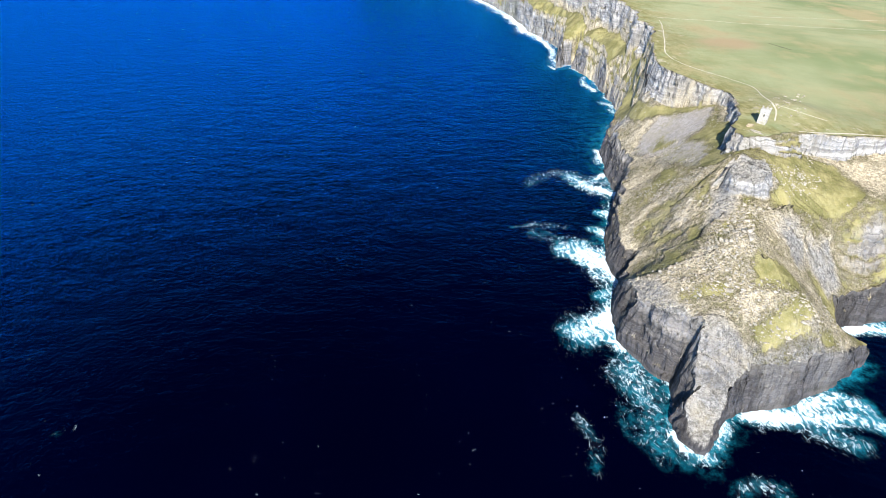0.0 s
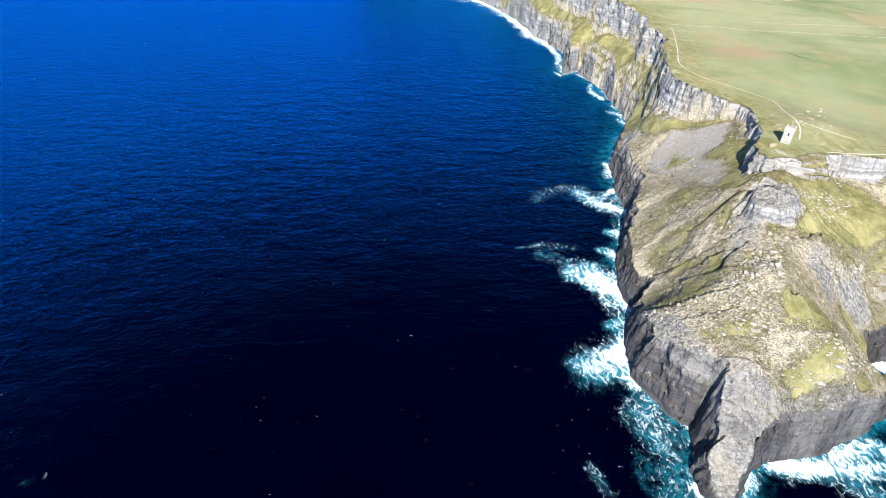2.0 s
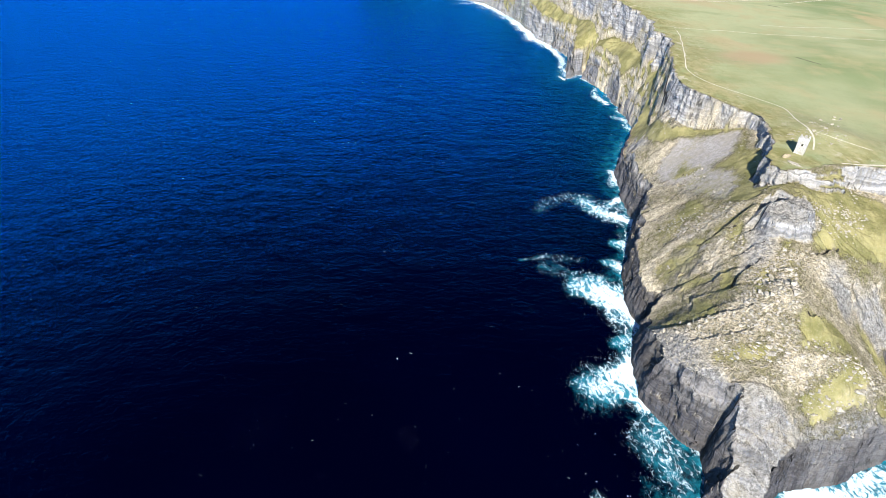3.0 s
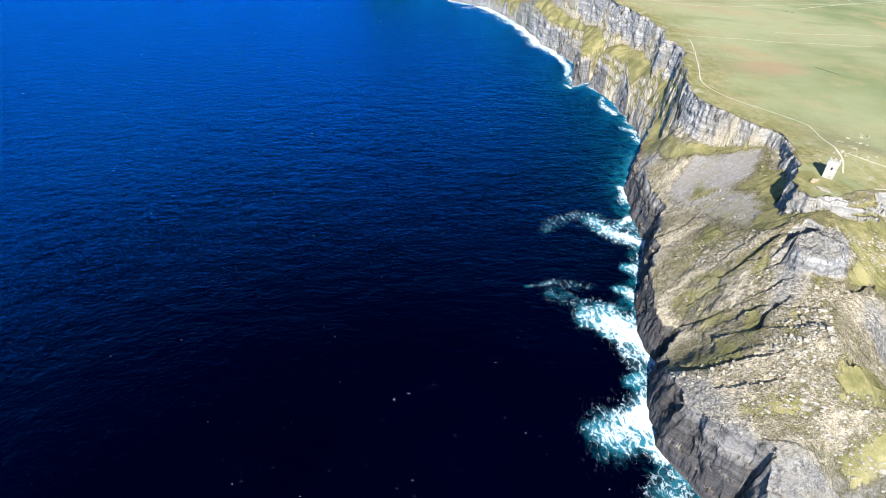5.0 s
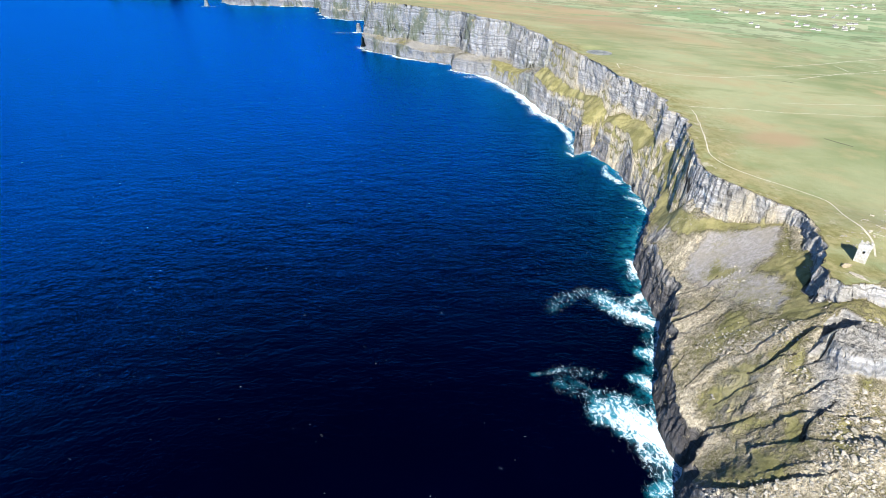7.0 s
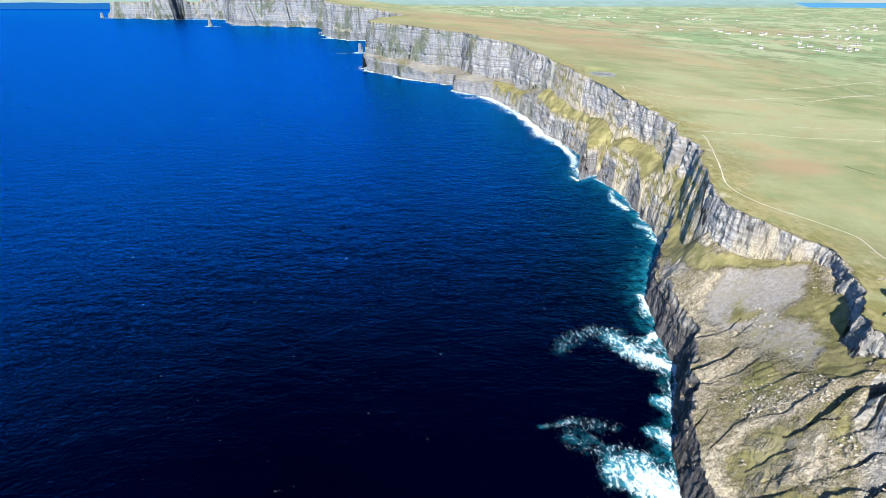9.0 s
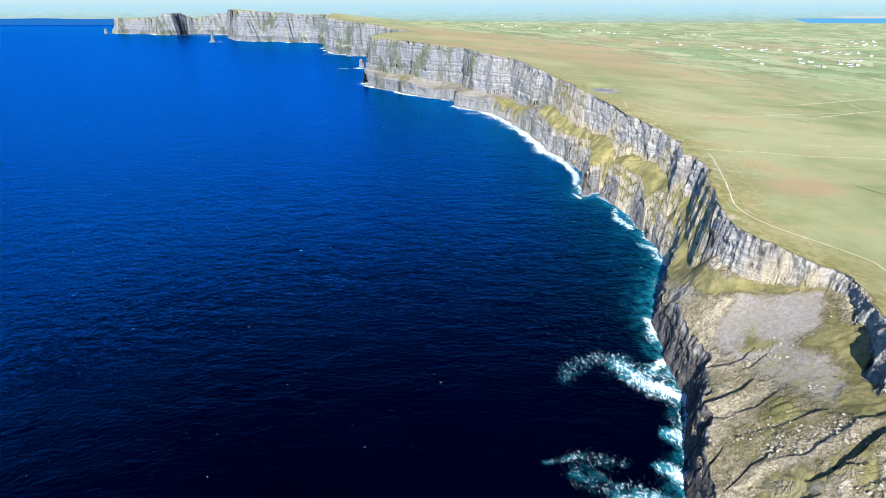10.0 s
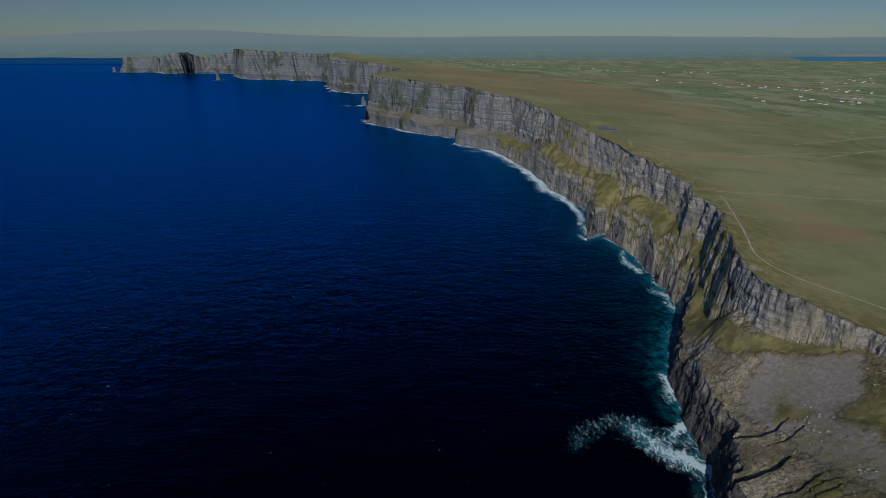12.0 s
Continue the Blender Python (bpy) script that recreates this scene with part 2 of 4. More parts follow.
    m.put(wet.inputs[0], m.math("SUBTRACT", m.math("MULTIPLY", fres.outputs[0], 4.8), 0.285, 0.0, True))
    m.put(wet.inputs[1], body.outputs[0])
    m.put(wet.inputs[2], gloss.outputs[0])
    white = m.node("ShaderNodeBsdfDiffuse")
    white.inputs["Color"].default_value = (0.64, 0.84, 0.97, 1.0)
    both = m.node("ShaderNodeMixShader")
    m.put(both.inputs[0], foam)
    m.put(both.inputs[1], wet.outputs[0])
    m.put(both.inputs[2], white.outputs[0])
    m.put(m.nt.nodes["Material Output"].inputs["Surface"], both.outputs[0])
    return m.mat


LAND, SEA = land_material(), sea_material()


# ---------------------------------------------------------------- plan of the coast
# waterline, from the cove round the head and up the coast
COVE = [(5200, -900), (2400, -420), (1200, -60), (700, 110), (430, 195), (330, 208), (255, 214), (236, 211), (224, 204), (220, 194), (227, 183)]
HEAD = [(216, 175), (191, 163), (174, 158), (160, 156), (150, 155), (141, 150), (132, 142), (121, 132), (115, 134), (111, 141), (119, 164),
        (119, 172), (113, 180), (107, 193), (104, 203), (106, 222), (114, 245), (122, 252), (117, 262), (120, 283), (127, 305), (137, 330),
        (150, 362), (153, 382), (153, 400), (156, 418), (161, 441), (177, 477), (197, 512)]
STRAND = [(205, 520), (204, 535), (214, 562), (209, 585), (208, 615), (206, 660), (200, 708), (208, 722), (194, 719), (182, 708), (174, 705), (186, 752),
          (197, 798), (186, 859), (172, 910), (164, 1005), (138, 1133), (101, 1216), (48, 1275), (38, 1339), (-47, 1431), (-160, 1537)]
FAR = [(-185, 1600), (-186, 1680), (-120, 1800), (-130, 2050), (-230, 2290), (-290, 2345), (-437, 2433), (-470, 2560), (-531, 2895), (-685, 3040),
       (-870, 3118), (-1065, 3159), (-1150, 3300), (-1281, 3633), (-1550, 3760), (-1616, 3640), (-1721, 3634), (-1848, 3740), (-2084, 3747),
       (-2130, 3860), (-1950, 4150), (-1400, 4500), (-1200, 4940)]
BACK = [(-1100, 5400), (6200, 5400), (6200, -900)]
COAST = COVE + HEAD + STRAND + FAR + BACK
# upper cliff edge
RIM = [(5200, -700), (2400, -250), (1200, 90), (700, 230), (420, 282), (310, 291), (259, 286), (240, 283), (228, 285), (216, 285), (207, 283), (196, 280), (185, 278),
       (181, 285), (186, 296), (199, 313), (204, 328), (210, 345), (212, 358), (205, 373), (198, 386), (191, 399), (187, 412), (189, 434), (195, 454),
       (205, 484), (220, 522), (227, 548), (224, 581), (234, 618), (233, 645), (231, 690), (217, 738), (219, 775), (208, 850), (195, 950), (186, 1050), (174, 1128),
       (148, 1215), (100, 1270), (58, 1400), (-30, 1472), (-145, 1568)]
RIM_FAR = [(-163, 1605), (-164, 1688), (-98, 1808), (-106, 2060), (-210, 2312), (-278, 2366), (-424, 2453), (-452, 2570), (-512, 2910), (-672, 3061),
           (-864, 3140), (-1052, 3180), (-1130, 3310), (-1264, 3654), (-1542, 3782), (-1608, 3664), (-1720, 3657), (-1843, 3762), (-2066, 3770),
           (-2104, 3852), (-1925, 4130), (-1380, 4475), (-1180, 4960)]
BACK_RIM = [(-1080, 5350), (6150, 5350), (6150, -700)]
EDGE = RIM + RIM_FAR + BACK_RIM
# levels of the sloping shelf between the two
HEAD_LEVELS = [(121, 138, 6), (132, 150, 16), (143, 157, 25), (160, 161, 25), (188, 170, 27), (212, 184, 19), (218, 194, 14), (178, 176, 45), (113, 172, 24), (132, 168, 42),
               (168, 180, 48), (119, 190, 38), (115, 237, 17), (121, 219, 35), (134, 184, 48), (140, 231, 46), (154, 203, 67), (148, 192, 54), (170, 204, 57),
               (155, 262, 61), (164, 241, 68), (190, 240, 65), (172, 269, 73), (201, 226, 53), (208, 216, 36), (217, 268, 70)]
SHELF_LEVELS = [(190, 273, 80), (203, 275, 76), (211, 271, 75), (219, 270, 71), (234, 274, 69), (252, 272, 66), (300, 264, 64), (250, 240, 60), (245, 222, 26), (184, 256, 77), (147, 319, 36), (152, 358, 28),
                (156, 388, 28), (166, 433, 21), (187, 476, 28), (184, 407, 61), (182, 424, 61), (204, 389, 67), (209, 374, 74), (203, 343, 74), (196, 322, 73), (195, 482, 34), (202, 510, 34), (203, 488, 50), (216, 527, 51),
                (208, 537, 34), (213, 568, 34), (221, 562, 53), (221, 590, 50), (213, 615, 34), (208, 668, 36), (227, 605, 53), (226, 640, 55), (214, 690, 50), (204, 725, 34), (214, 745, 54), (130, 285, 26), (126, 255, 22)]


def fbm(x, y, scale, octaves=4, seed=0, gain=0.5):
    """Smooth noise about 0, between -1 and 1, on arrays."""
    out, amp, tot = np.zeros_like(x), 1.0, 0.0
    for o in range(octaves):
        px, py = x / scale * 2 ** o + 17.3 * o + seed * 7.7, y / scale * 2 ** o - 9.1 * o + seed * 3.3
        ix, iy = np.floor(px), np.floor(py)
        fx, fy = px - ix, py - iy
        fx, fy = fx * fx * (3 - 2 * fx), fy * fy * (3 - 2 * fy)

        def grid(a, b):
            h = np.sin(a * 127.1 + b * 311.7 + seed * 13.7 + o * 57.0) * 43758.5453
            return (h - np.floor(h)) * 2 - 1

        v = (grid(ix, iy) * (1 - fx) + grid(ix + 1, iy) * fx) * (1 - fy) + (grid(ix, iy + 1) * (1 - fx) + grid(ix + 1, iy + 1) * fx) * fy
        out, tot, amp = out + v * amp, tot + amp, amp * gain
    return out / tot


def to_line(x, y, pts):
    """Distance to a polyline, and how far along it the nearest place is."""
    best, along, run = np.full(x.shape, 1e9), np.zeros(x.shape), 0.0
    for (ax, ay), (bx, by) in zip(pts[:-1], pts[1:]):
        dx, dy = bx - ax, by - ay
        ln = math.hypot(dx, dy)
        t = np.clip(((x - ax) * dx + (y - ay) * dy) / (ln * ln), 0, 1)
        d = np.hypot(x - ax - t * dx, y - ay - t * dy)
        near = d < best
        best[near], along[near] = d[near], run + t[near] * ln
        run += ln
    return best, along


def beyond(x, y, pts):
    """1 to the left of a polyline, -1 to its right, by its nearest stretch."""
    best, side = np.full(x.shape, 1e9), np.ones(x.shape)
    for (ax, ay), (bx, by) in zip(pts[:-1], pts[1:]):
        dx, dy = bx - ax, by - ay
        t = np.clip(((x - ax) * dx + (y - ay) * dy) / (dx * dx + dy * dy), 0, 1)
        d = np.hypot(x - ax - t * dx, y - ay - t * dy)
        near = d < best
        best[near] = d[near]
        side[near] = np.sign((dx * (y - ay) - dy * (x - ax))[near])
    return side


def inside(x, y, pts):
    odd = np.zeros(x.shape, bool)
    for (ax, ay), (bx, by) in zip(pts, pts[1:] + pts[:1]):
        if ay != by:
            odd ^= ((ay > y) != (by > y)) & (x < (bx - ax) * (y - ay) / (by - ay) + ax)
    return odd


def signed(x, y, pts):
    d, _ = to_line(x, y, pts)
    return np.where(inside(x, y, pts), d, -d)


def smooth(v):
    v = np.clip(v, 0, 1)
    return v * v * (3 - 2 * v)


def blob(x, y, cx, cy, rx, ry, turn=0.0):
    """1 in the middle of an oval, 0.5 at its border, falling on."""
    c, s = math.cos(radians(turn)), math.sin(radians(turn))
    u, v = ((x - cx) * c + (y - cy) * s) / rx, (-(x - cx) * s + (y - cy) * c) / ry
    return np.clip(1 - 0.5 * np.sqrt(u * u + v * v), 0, 1)


_sp = np.array(HEAD_LEVELS + SHELF_LEVELS, float)
_k = np.sqrt((_sp[:, None, 0] - _sp[None, :, 0]) ** 2 + (_sp[:, None, 1] - _sp[None, :, 1]) ** 2 + 16.0)
_w = np.linalg.solve(_k - 0.6 * np.eye(len(_sp)), _sp[:, 2] - 40.0)


def shelf_height(x, y):
    out = np.full(x.shape, 40.0)
    for (px, py, _), w in zip(_sp, _w):
        out += w * np.sqrt((x - px) ** 2 + (y - py) ** 2 + 16.0)
    return out


RIM_X = [200, 200, 192, 222, 240, 222, 180, 80, -138, -164, -100, -424, -512, -1052, -1264, -2066, -1900]
RIM_Y = [-700, 300, 424, 530, 660, 780, 1047, 1305, 1565, 1688, 1808, 2453, 2910, 3180, 3654, 3780, 4960]


def plateau_height(x, y, r):
    edge = np.interp(y, [-700, 100, 280, 320, 345, 424, 470, 510, 560, 650, 720, 860, 1050, 1128, 1215, 1300, 1420, 1500, 1900, 2400, 3300, 3650, 3900, 4500], [84, 85.5, 86.3, 86, 85, 87, 88.5, 88, 87, 88, 91, 95, 99.5, 103, 106, 109, 112, 116, 121, 130, 152, 138, 132, 90])
    edge = edge - 42 * smooth((-1450 - x) / 500) * smooth((y - 3450) / 150)
    back = np.maximum(x - np.interp(y, RIM_Y, RIM_X), 0)
    z = 14 + (edge - 14) * np.exp(-back / 1100.0)
    z = z + 5.0 * np.exp(-((x - 240) / 24) ** 2 - ((y - 328) / 30) ** 2)
    return z + fbm(x, y, 240.0, 2, 5) * np.clip(back / 80.0, 0, 1) * 3.0 + fbm(x, y, 14.0, 3, 6) * 0.25 * np.exp(-np.maximum(r, 0) / 30.0)


# cracks and scarps across the shelf: line, depth, half-width
CRACKS = [([(110, 226), (115, 220), (120, 216), (126, 213), (133, 209), (141, 206)], 7.0, 1.4), ([(113, 159), (118, 165), (122, 171), (126, 171)], 6.0, 1.2),
          ([(137, 331), (140, 327), (146, 325), (150, 325), (155, 324), (160, 327)], 11.0, 1.7), ([(151, 355), (157, 347), (164, 345), (170, 347)], 6.0, 1.2), ([(152, 263), (157, 263), (163, 264), (170, 266)], 8.0, 1.6),
          ([(146, 265), (150, 262), (154, 260), (157, 259)], 7.0, 1.4), ([(160, 252), (164, 253), (168, 256)], 7.0, 1.3), ([(149, 243), (155, 241), (158, 241), (161, 240)], 6.0, 1.2)]
CRACKS += [([(142, 221), (147, 228), (152, 230), (157, 232)], 7.0, 1.4), ([(126, 255), (132, 250), (137, 247), (140, 246)], 5.0, 1.1),
          ([(160, 196), (163, 196), (167, 193)], 9.0, 1.7),
          ([(179, 232), (184, 234), (191, 236), (199, 239)], 6.5, 1.4), ([(191, 452), (186, 436), (187, 430)], 5.0, 1.2), ([(193, 713), (199, 722), (206, 727)], 32.0, 3.6),
          ([(132, 320), (138, 317), (143, 312)], 6.0, 1.2), ([(124, 292), (129, 294), (134, 298)], 5.0, 1.1), ([(111, 150), (114, 152), (118, 151), (122, 153)], 7.0, 1.3)]
CRACKS += [([(140, 300), (152, 292), (165, 288)], 3.0, 1.0), ([(128, 280), (138, 284), (147, 283)], 4.0, 1.0), ([(133, 262), (140, 262), (146, 258)], 4.0, 0.9), ([(118, 205), (127, 199), (138, 196)], 4.0, 1.1),
           ([(158, 338), (166, 336), (173, 339)], 4.0, 0.9), ([(146, 313), (154, 310), (160, 311)], 3.5, 0.9)]

# bare crag that stands out of the shelf, and the shaded pit behind it
CRAG = [(163, 254), (169, 259), (179, 260), (185, 254), (188, 248), (184, 242), (172, 239), (163, 244)]
PIT = [(168, 260), (173, 266), (181, 270), (184, 264), (179, 260), (171, 257)]


POND = (246, 905, 18.0, 25.0, 90.5)


# even grass and loose scree on the shelf
WEDGE = [(179, 330), (194, 337), (209, 361), (207, 350), (201, 332), (196, 316), (186, 300), (178, 276), (170, 274), (163, 287), (174, 294), (179, 305), (182, 320)]
SCREE = [(168, 380), (181, 390), (194, 377), (207, 363), (200, 340), (191, 336), (180, 331), (182, 315), (181, 303), (171, 294), (164, 290), (164, 315), (165, 340), (159, 342), (161, 366)]


def patch(x, y, pts, soft):
    """1 well inside an outline, 0.5 on it, 0 outside."""
    out = np.zeros_like(x)
    box = (x > min(q[0] for q in pts) - 12) & (x < max(q[0] for q in pts) + 12) & (y > min(q[1] for q in pts) - 12) & (y < max(q[1] for q in pts) + 12)
    if box.any():
        out[box] = np.clip(0.5 + signed(x[box], y[box], pts + pts[:1]) / (2 * soft), 0, 1)
    return out


def terrain(x, y):
    """Height and cover of the land at x, y."""
    far = np.clip((y - 500) / 1500.0, 0, 1)
    size = 1 + 2.0 * far
    cut = 1 - 2 * np.abs(fbm(x, y, 15.0 * size, 3, 13))
    bx = x + fbm(x, y, 8.0, 4, 1) * 2.4 + fbm(x, y, 34.0 * size, 3, 2) * 3.0 * size + cut * 1.6 * size - 0.8 * size
    big = np.clip((y - 900) / 900.0, 0, 1)
    bx = bx + big * (fbm(x, y, 110.0, 4, 14, 0.5) * 44.0 + (1 - 2 * np.abs(fbm(x, y, 150.0, 2, 15))) * 26.0)
    by = y + big * fbm(x, y, 110.0, 4, 16, 0.5) * 46.0 + fbm(x, y, 8.0, 4, 3) * 2.4 + fbm(x, y, 34.0 * size, 3, 4) * 3.0 * size
    bx = bx + smooth((y - 420) / 80.0) * (fbm(x, y, 22.0, 3, 19) * 3.5 + (1 - 2 * np.abs(fbm(x, y, 30.0, 2, 20))) * 2.5 - 1.2)
    d = signed(bx, by, COAST)
    r = signed(bx, by, EDGE)
    p = plateau_height(x, y, r)
    near = smooth((790 - y) / 90.0)
    across = np.clip(d / np.maximum(d - r, 1.0), 0, 1)
    high = smooth((1150 - y) / 200.0)
    s_far = (0.24 + 0.12 * high + (0.10 + 0.18 * high) * across + 0.08 * fbm(x, y, 90.0, 2, 9)) * p
    s = np.where(y < 800, shelf_height(x, y), 30.0)
    s = np.clip(s, 2, p) * near + s_far * (1 - near)
    rough = fbm(x, y, 11.0, 5, 7, 0.55)
    even = np.maximum(smooth(patch(x, y, SCREE, 5.0) * 2 - 0.4), smooth(patch(x, y, WEDGE, 4.0) * 2 - 0.4))
    near = near * (1 - 0.85 * even)
    s = s + rough * 1.1 * near + np.abs(fbm(x, y, 26.0, 3, 8)) * 1.5 * near
    # tilted beds that break off in low scarps
    for period, lift, sx, sy, seed in ((15.0, 1.7, 0.50, 0.86, 51), (6.5, 0.9, 0.36, 0.93, 52)):
        q = (sx * x + sy * y) / period + fbm(x, y, 38.0, 3, seed) * 1.6
        part = np.clip(fbm(x, y, 30.0, 2, seed + 4) * 2.2 + 0.35, 0, 1)
        f = q - np.floor(q)
        s = s + lift * part * near * np.where(f < 0.93, f / 0.93, (1 - f) / 0.07)
    for pts, depth, half in CRACKS:
        xs, ys = [q[0] for q in pts], [q[1] for q in pts]
        box = (x > min(xs) - 16) & (x < max(xs) + 16) & (y > min(ys) - 16) & (y < max(ys) + 16)
        if box.any():
            qx, qy = x[box] + fbm(x[box], y[box], 5.0, 2, 11) * 1.2, y[box] + fbm(x[box], y[box], 5.0, 2, 12) * 1.2
            c, along = to_line(qx, qy, pts)
            if depth > 12:
                s[box] -= 0.9 * depth * np.exp(-(c / (0.75 * half)) ** 4)
                continue
            # the near side stands proud, the ground drops behind it
            ends = smooth(np.minimum(along, sum(math.dist(a, b) for a, b in zip(pts[:-1], pts[1:])) - along) / 3.0)
            low = beyond(qx, qy, pts) > 0
            s[box] += ends * depth * np.where(low, -0.21 * np.exp(-(c / 5.0) ** 2) - 0.30 * np.exp(-(c / (0.75 * half)) ** 2), 0.11 * np.exp(-(c / 5.0) ** 2))
    wobble = fbm(x, y, 7.0, 3, 17)
    knoll = smooth(patch(x + 2.5 * wobble, y - 2.5 * wobble, CRAG, 3.2) * 1.5 - 0.25)
    s = s + near * knoll * (6.5 + 1.6 * np.round(2.0 * fbm(x, y, 6.0, 2, 18)) / 2.0) - near * 9.0 * smooth(patch(x, y, PIT, 2.0))
    # upper cliff with a broken ledge
    hollow = np.hypot((x - POND[0]) / POND[2], (y - POND[1]) / POND[3])
    p = np.where(hollow < 2.5, p + (POND[4] - p) * smooth((2.0 - hollow) / 0.8) - 0.8 * smooth((1.15 - hollow) / 0.3), p)
    s = np.minimum(s, p)
    drop = p - s
    w = 1.2 + 0.11 * drop + 9 * smooth(2 * blob(x, y, 213, 277, 11, 9) - 0.5)
    u = np.clip((r + w) / w, 0, 1)
    u = u + 0.05 * np.sin(u * 19.0 + rough * 3.0) * np.where((u > 0) & (u < 1), 1, 0)
    z = s + drop * np.clip(u, 0, 1) ** 0.8
    # sea cliff
    wc = 1.2 + 0.13 * z
    v = np.clip(d / wc, 0, 1)
    ledge = v + 0.06 * np.sin(v * 21.0 + rough * 4.0) * ((v > 0) & (v < 1))
    z = z * np.clip(ledge, 0, 1) ** 0.75
    z = np.where(d > 0, z, np.maximum(d * 1.2, -9.0))
    flat = (u >= 1) & (v >= 1)
    lawn = np.where(flat, 0.25 + 0.75 * smooth((r + 0.5) / 4.0), 0.0)
    onshelf = (v >= 1) & (u <= 0)
    return z, d, r, lawn, onshelf


# ---------------------------------------------------------------- land: one sheet, fine by the coast
def steps(stops):
    """Rising places whose spacing glides between (place, spacing) stops."""
    out = [stops[0][0]]
    while out[-1] < stops[-1][0]:
        out.append(out[-1] + float(np.interp(out[-1], [q[0] for q in stops], [q[1] for q in stops])))
    return np.array(out)


def sheet(name, X, Y, Z, keep, material, **attributes):
    rows, cols = X.shape
    idx = np.arange(rows * cols).reshape(rows, cols)
    quads = np.stack([idx[:-1, :-1], idx[:-1, 1:], idx[1:, 1:], idx[1:, :-1]], -1).reshape(-1, 4)
    quads = quads[keep.ravel()[quads].any(1)]
    used = np.unique(quads)
    remap = np.zeros(rows * cols, np.int64)
    remap[used] = np.arange(len(used))
    quads = remap[quads]
    co = np.stack([X.ravel(), Y.ravel(), Z.ravel()], -1)[used].astype(np.float32)
    me = bpy.data.meshes.new(name)
    me.vertices.add(len(co))
    me.vertices.foreach_set("co", co.ravel())
    me.loops.add(len(quads) * 4)
    me.loops.foreach_set("vertex_index", quads.ravel().astype(np.int32))
    me.polygons.add(len(quads))
    me.polygons.foreach_set("loop_start", np.arange(0, len(quads) * 4, 4, dtype=np.int32))
    me.update(calc_edges=True)
    me.polygons.foreach_set("use_smooth", np.ones(len(quads), bool))
    for key, values in attributes.items():
        me.attributes.new(key, "FLOAT", "POINT").data.foreach_set("value", values.ravel()[used].astype(np.float32))
    me.materials.append(material)
    return new(name, me)


# cover of the shelf: grass on the steep ledges, grass on the shelf and the head, bare rock
STEEP_TURF = [[(189, 479), (180, 424), (182, 403), (191, 394), (203, 373), (210, 363), (207, 360), (194, 377), (181, 390), (172, 406), (178, 440)],
              [(181, 468), (193, 480), (200, 508), (205, 537), (210, 572), (222, 568), (219, 527), (206, 488), (194, 455), (186, 430), (180, 440)],
              [(211, 582), (210, 615), (207, 650), (204, 676), (212, 696), (224, 656), (230, 634), (229, 600), (222, 582)],
              [(192, 738), (204, 765), (214, 772), (216, 749), (214, 731), (211, 698), (200, 725)], [(195, 993), (197, 915), (204, 870), (206, 800), (213, 760), (206, 790), (196, 850), (188, 940)],
              [(150, 1060), (170, 1050), (150, 1150), (118, 1215), (112, 1200)]]
HEAD_SLOPE = [(146, 176), (160, 182), (178, 186), (196, 181), (207, 174), (184, 166), (160, 160), (150, 162)]
# grassed terrace half-way up the cliff
TERRACE = [(172, 440), (186, 480), (196, 520), (203, 560), (206, 600), (202, 640), (198, 690), (186, 760), (178, 880), (168, 990), (190, 990), (204, 880), (218, 780), (214, 735), (230, 690), (236, 640), (232, 600), (230, 550), (214, 510), (200, 470), (190, 440), (182, 425)]
TURF_SHELF = [WEDGE, [(150, 305), (156, 312), (160, 306), (156, 288), (151, 289), (144, 301)],
              [(167, 352), (177, 358), (178, 341), (171, 341)], [(195, 273), (220, 282), (240, 276), (246, 262), (245, 246), (227, 241), (205, 235), (186, 235), (183, 240), (189, 253)],
              [(226, 239), (241, 241), (245, 229), (231, 228)], [(178, 300), (190, 300), (186, 288), (176, 284)]]
TURF_HEAD = [[(127, 265), (137, 276), (145, 273), (152, 268), (159, 267), (169, 270), (169, 265), (155, 257), (147, 258), (142, 250), (140, 238), (132, 240), (127, 253)], [(147, 240), (149, 232), (142, 221), (139, 227)],
             [(154, 259), (162, 260), (161, 250), (161, 243), (167, 237), (180, 240), (172, 234), (163, 236), (156, 240), (151, 250)], [(154, 195), (161, 197), (173, 199), (177, 194), (177, 184), (163, 182), (153, 186)],
             [(129, 230), (137, 221), (134, 212), (125, 219)], [(150, 173), (175, 184), (194, 178), (203, 171), (180, 163), (160, 161), (152, 163)], [(146, 208), (156, 214), (158, 226), (148, 220)],
             [(122, 194), (132, 191), (140, 189), (147, 187), (141, 183), (130, 184)]]
TURF = TURF_SHELF + TURF_HEAD + STEEP_TURF
BARE = [[(100, 236), (114, 228), (120, 206), (126, 178), (138, 172), (148, 164), (220, 176), (224, 172), (160, 150), (120, 128), (100, 150)], CRAG,
        [(205, 224), (222, 232), (226, 216), (215, 206), (202, 218)], [(163, 258), (150, 232), (158, 230), (166, 236)], [(186, 232), (183, 220), (188, 206), (200, 215), (198, 230)]]


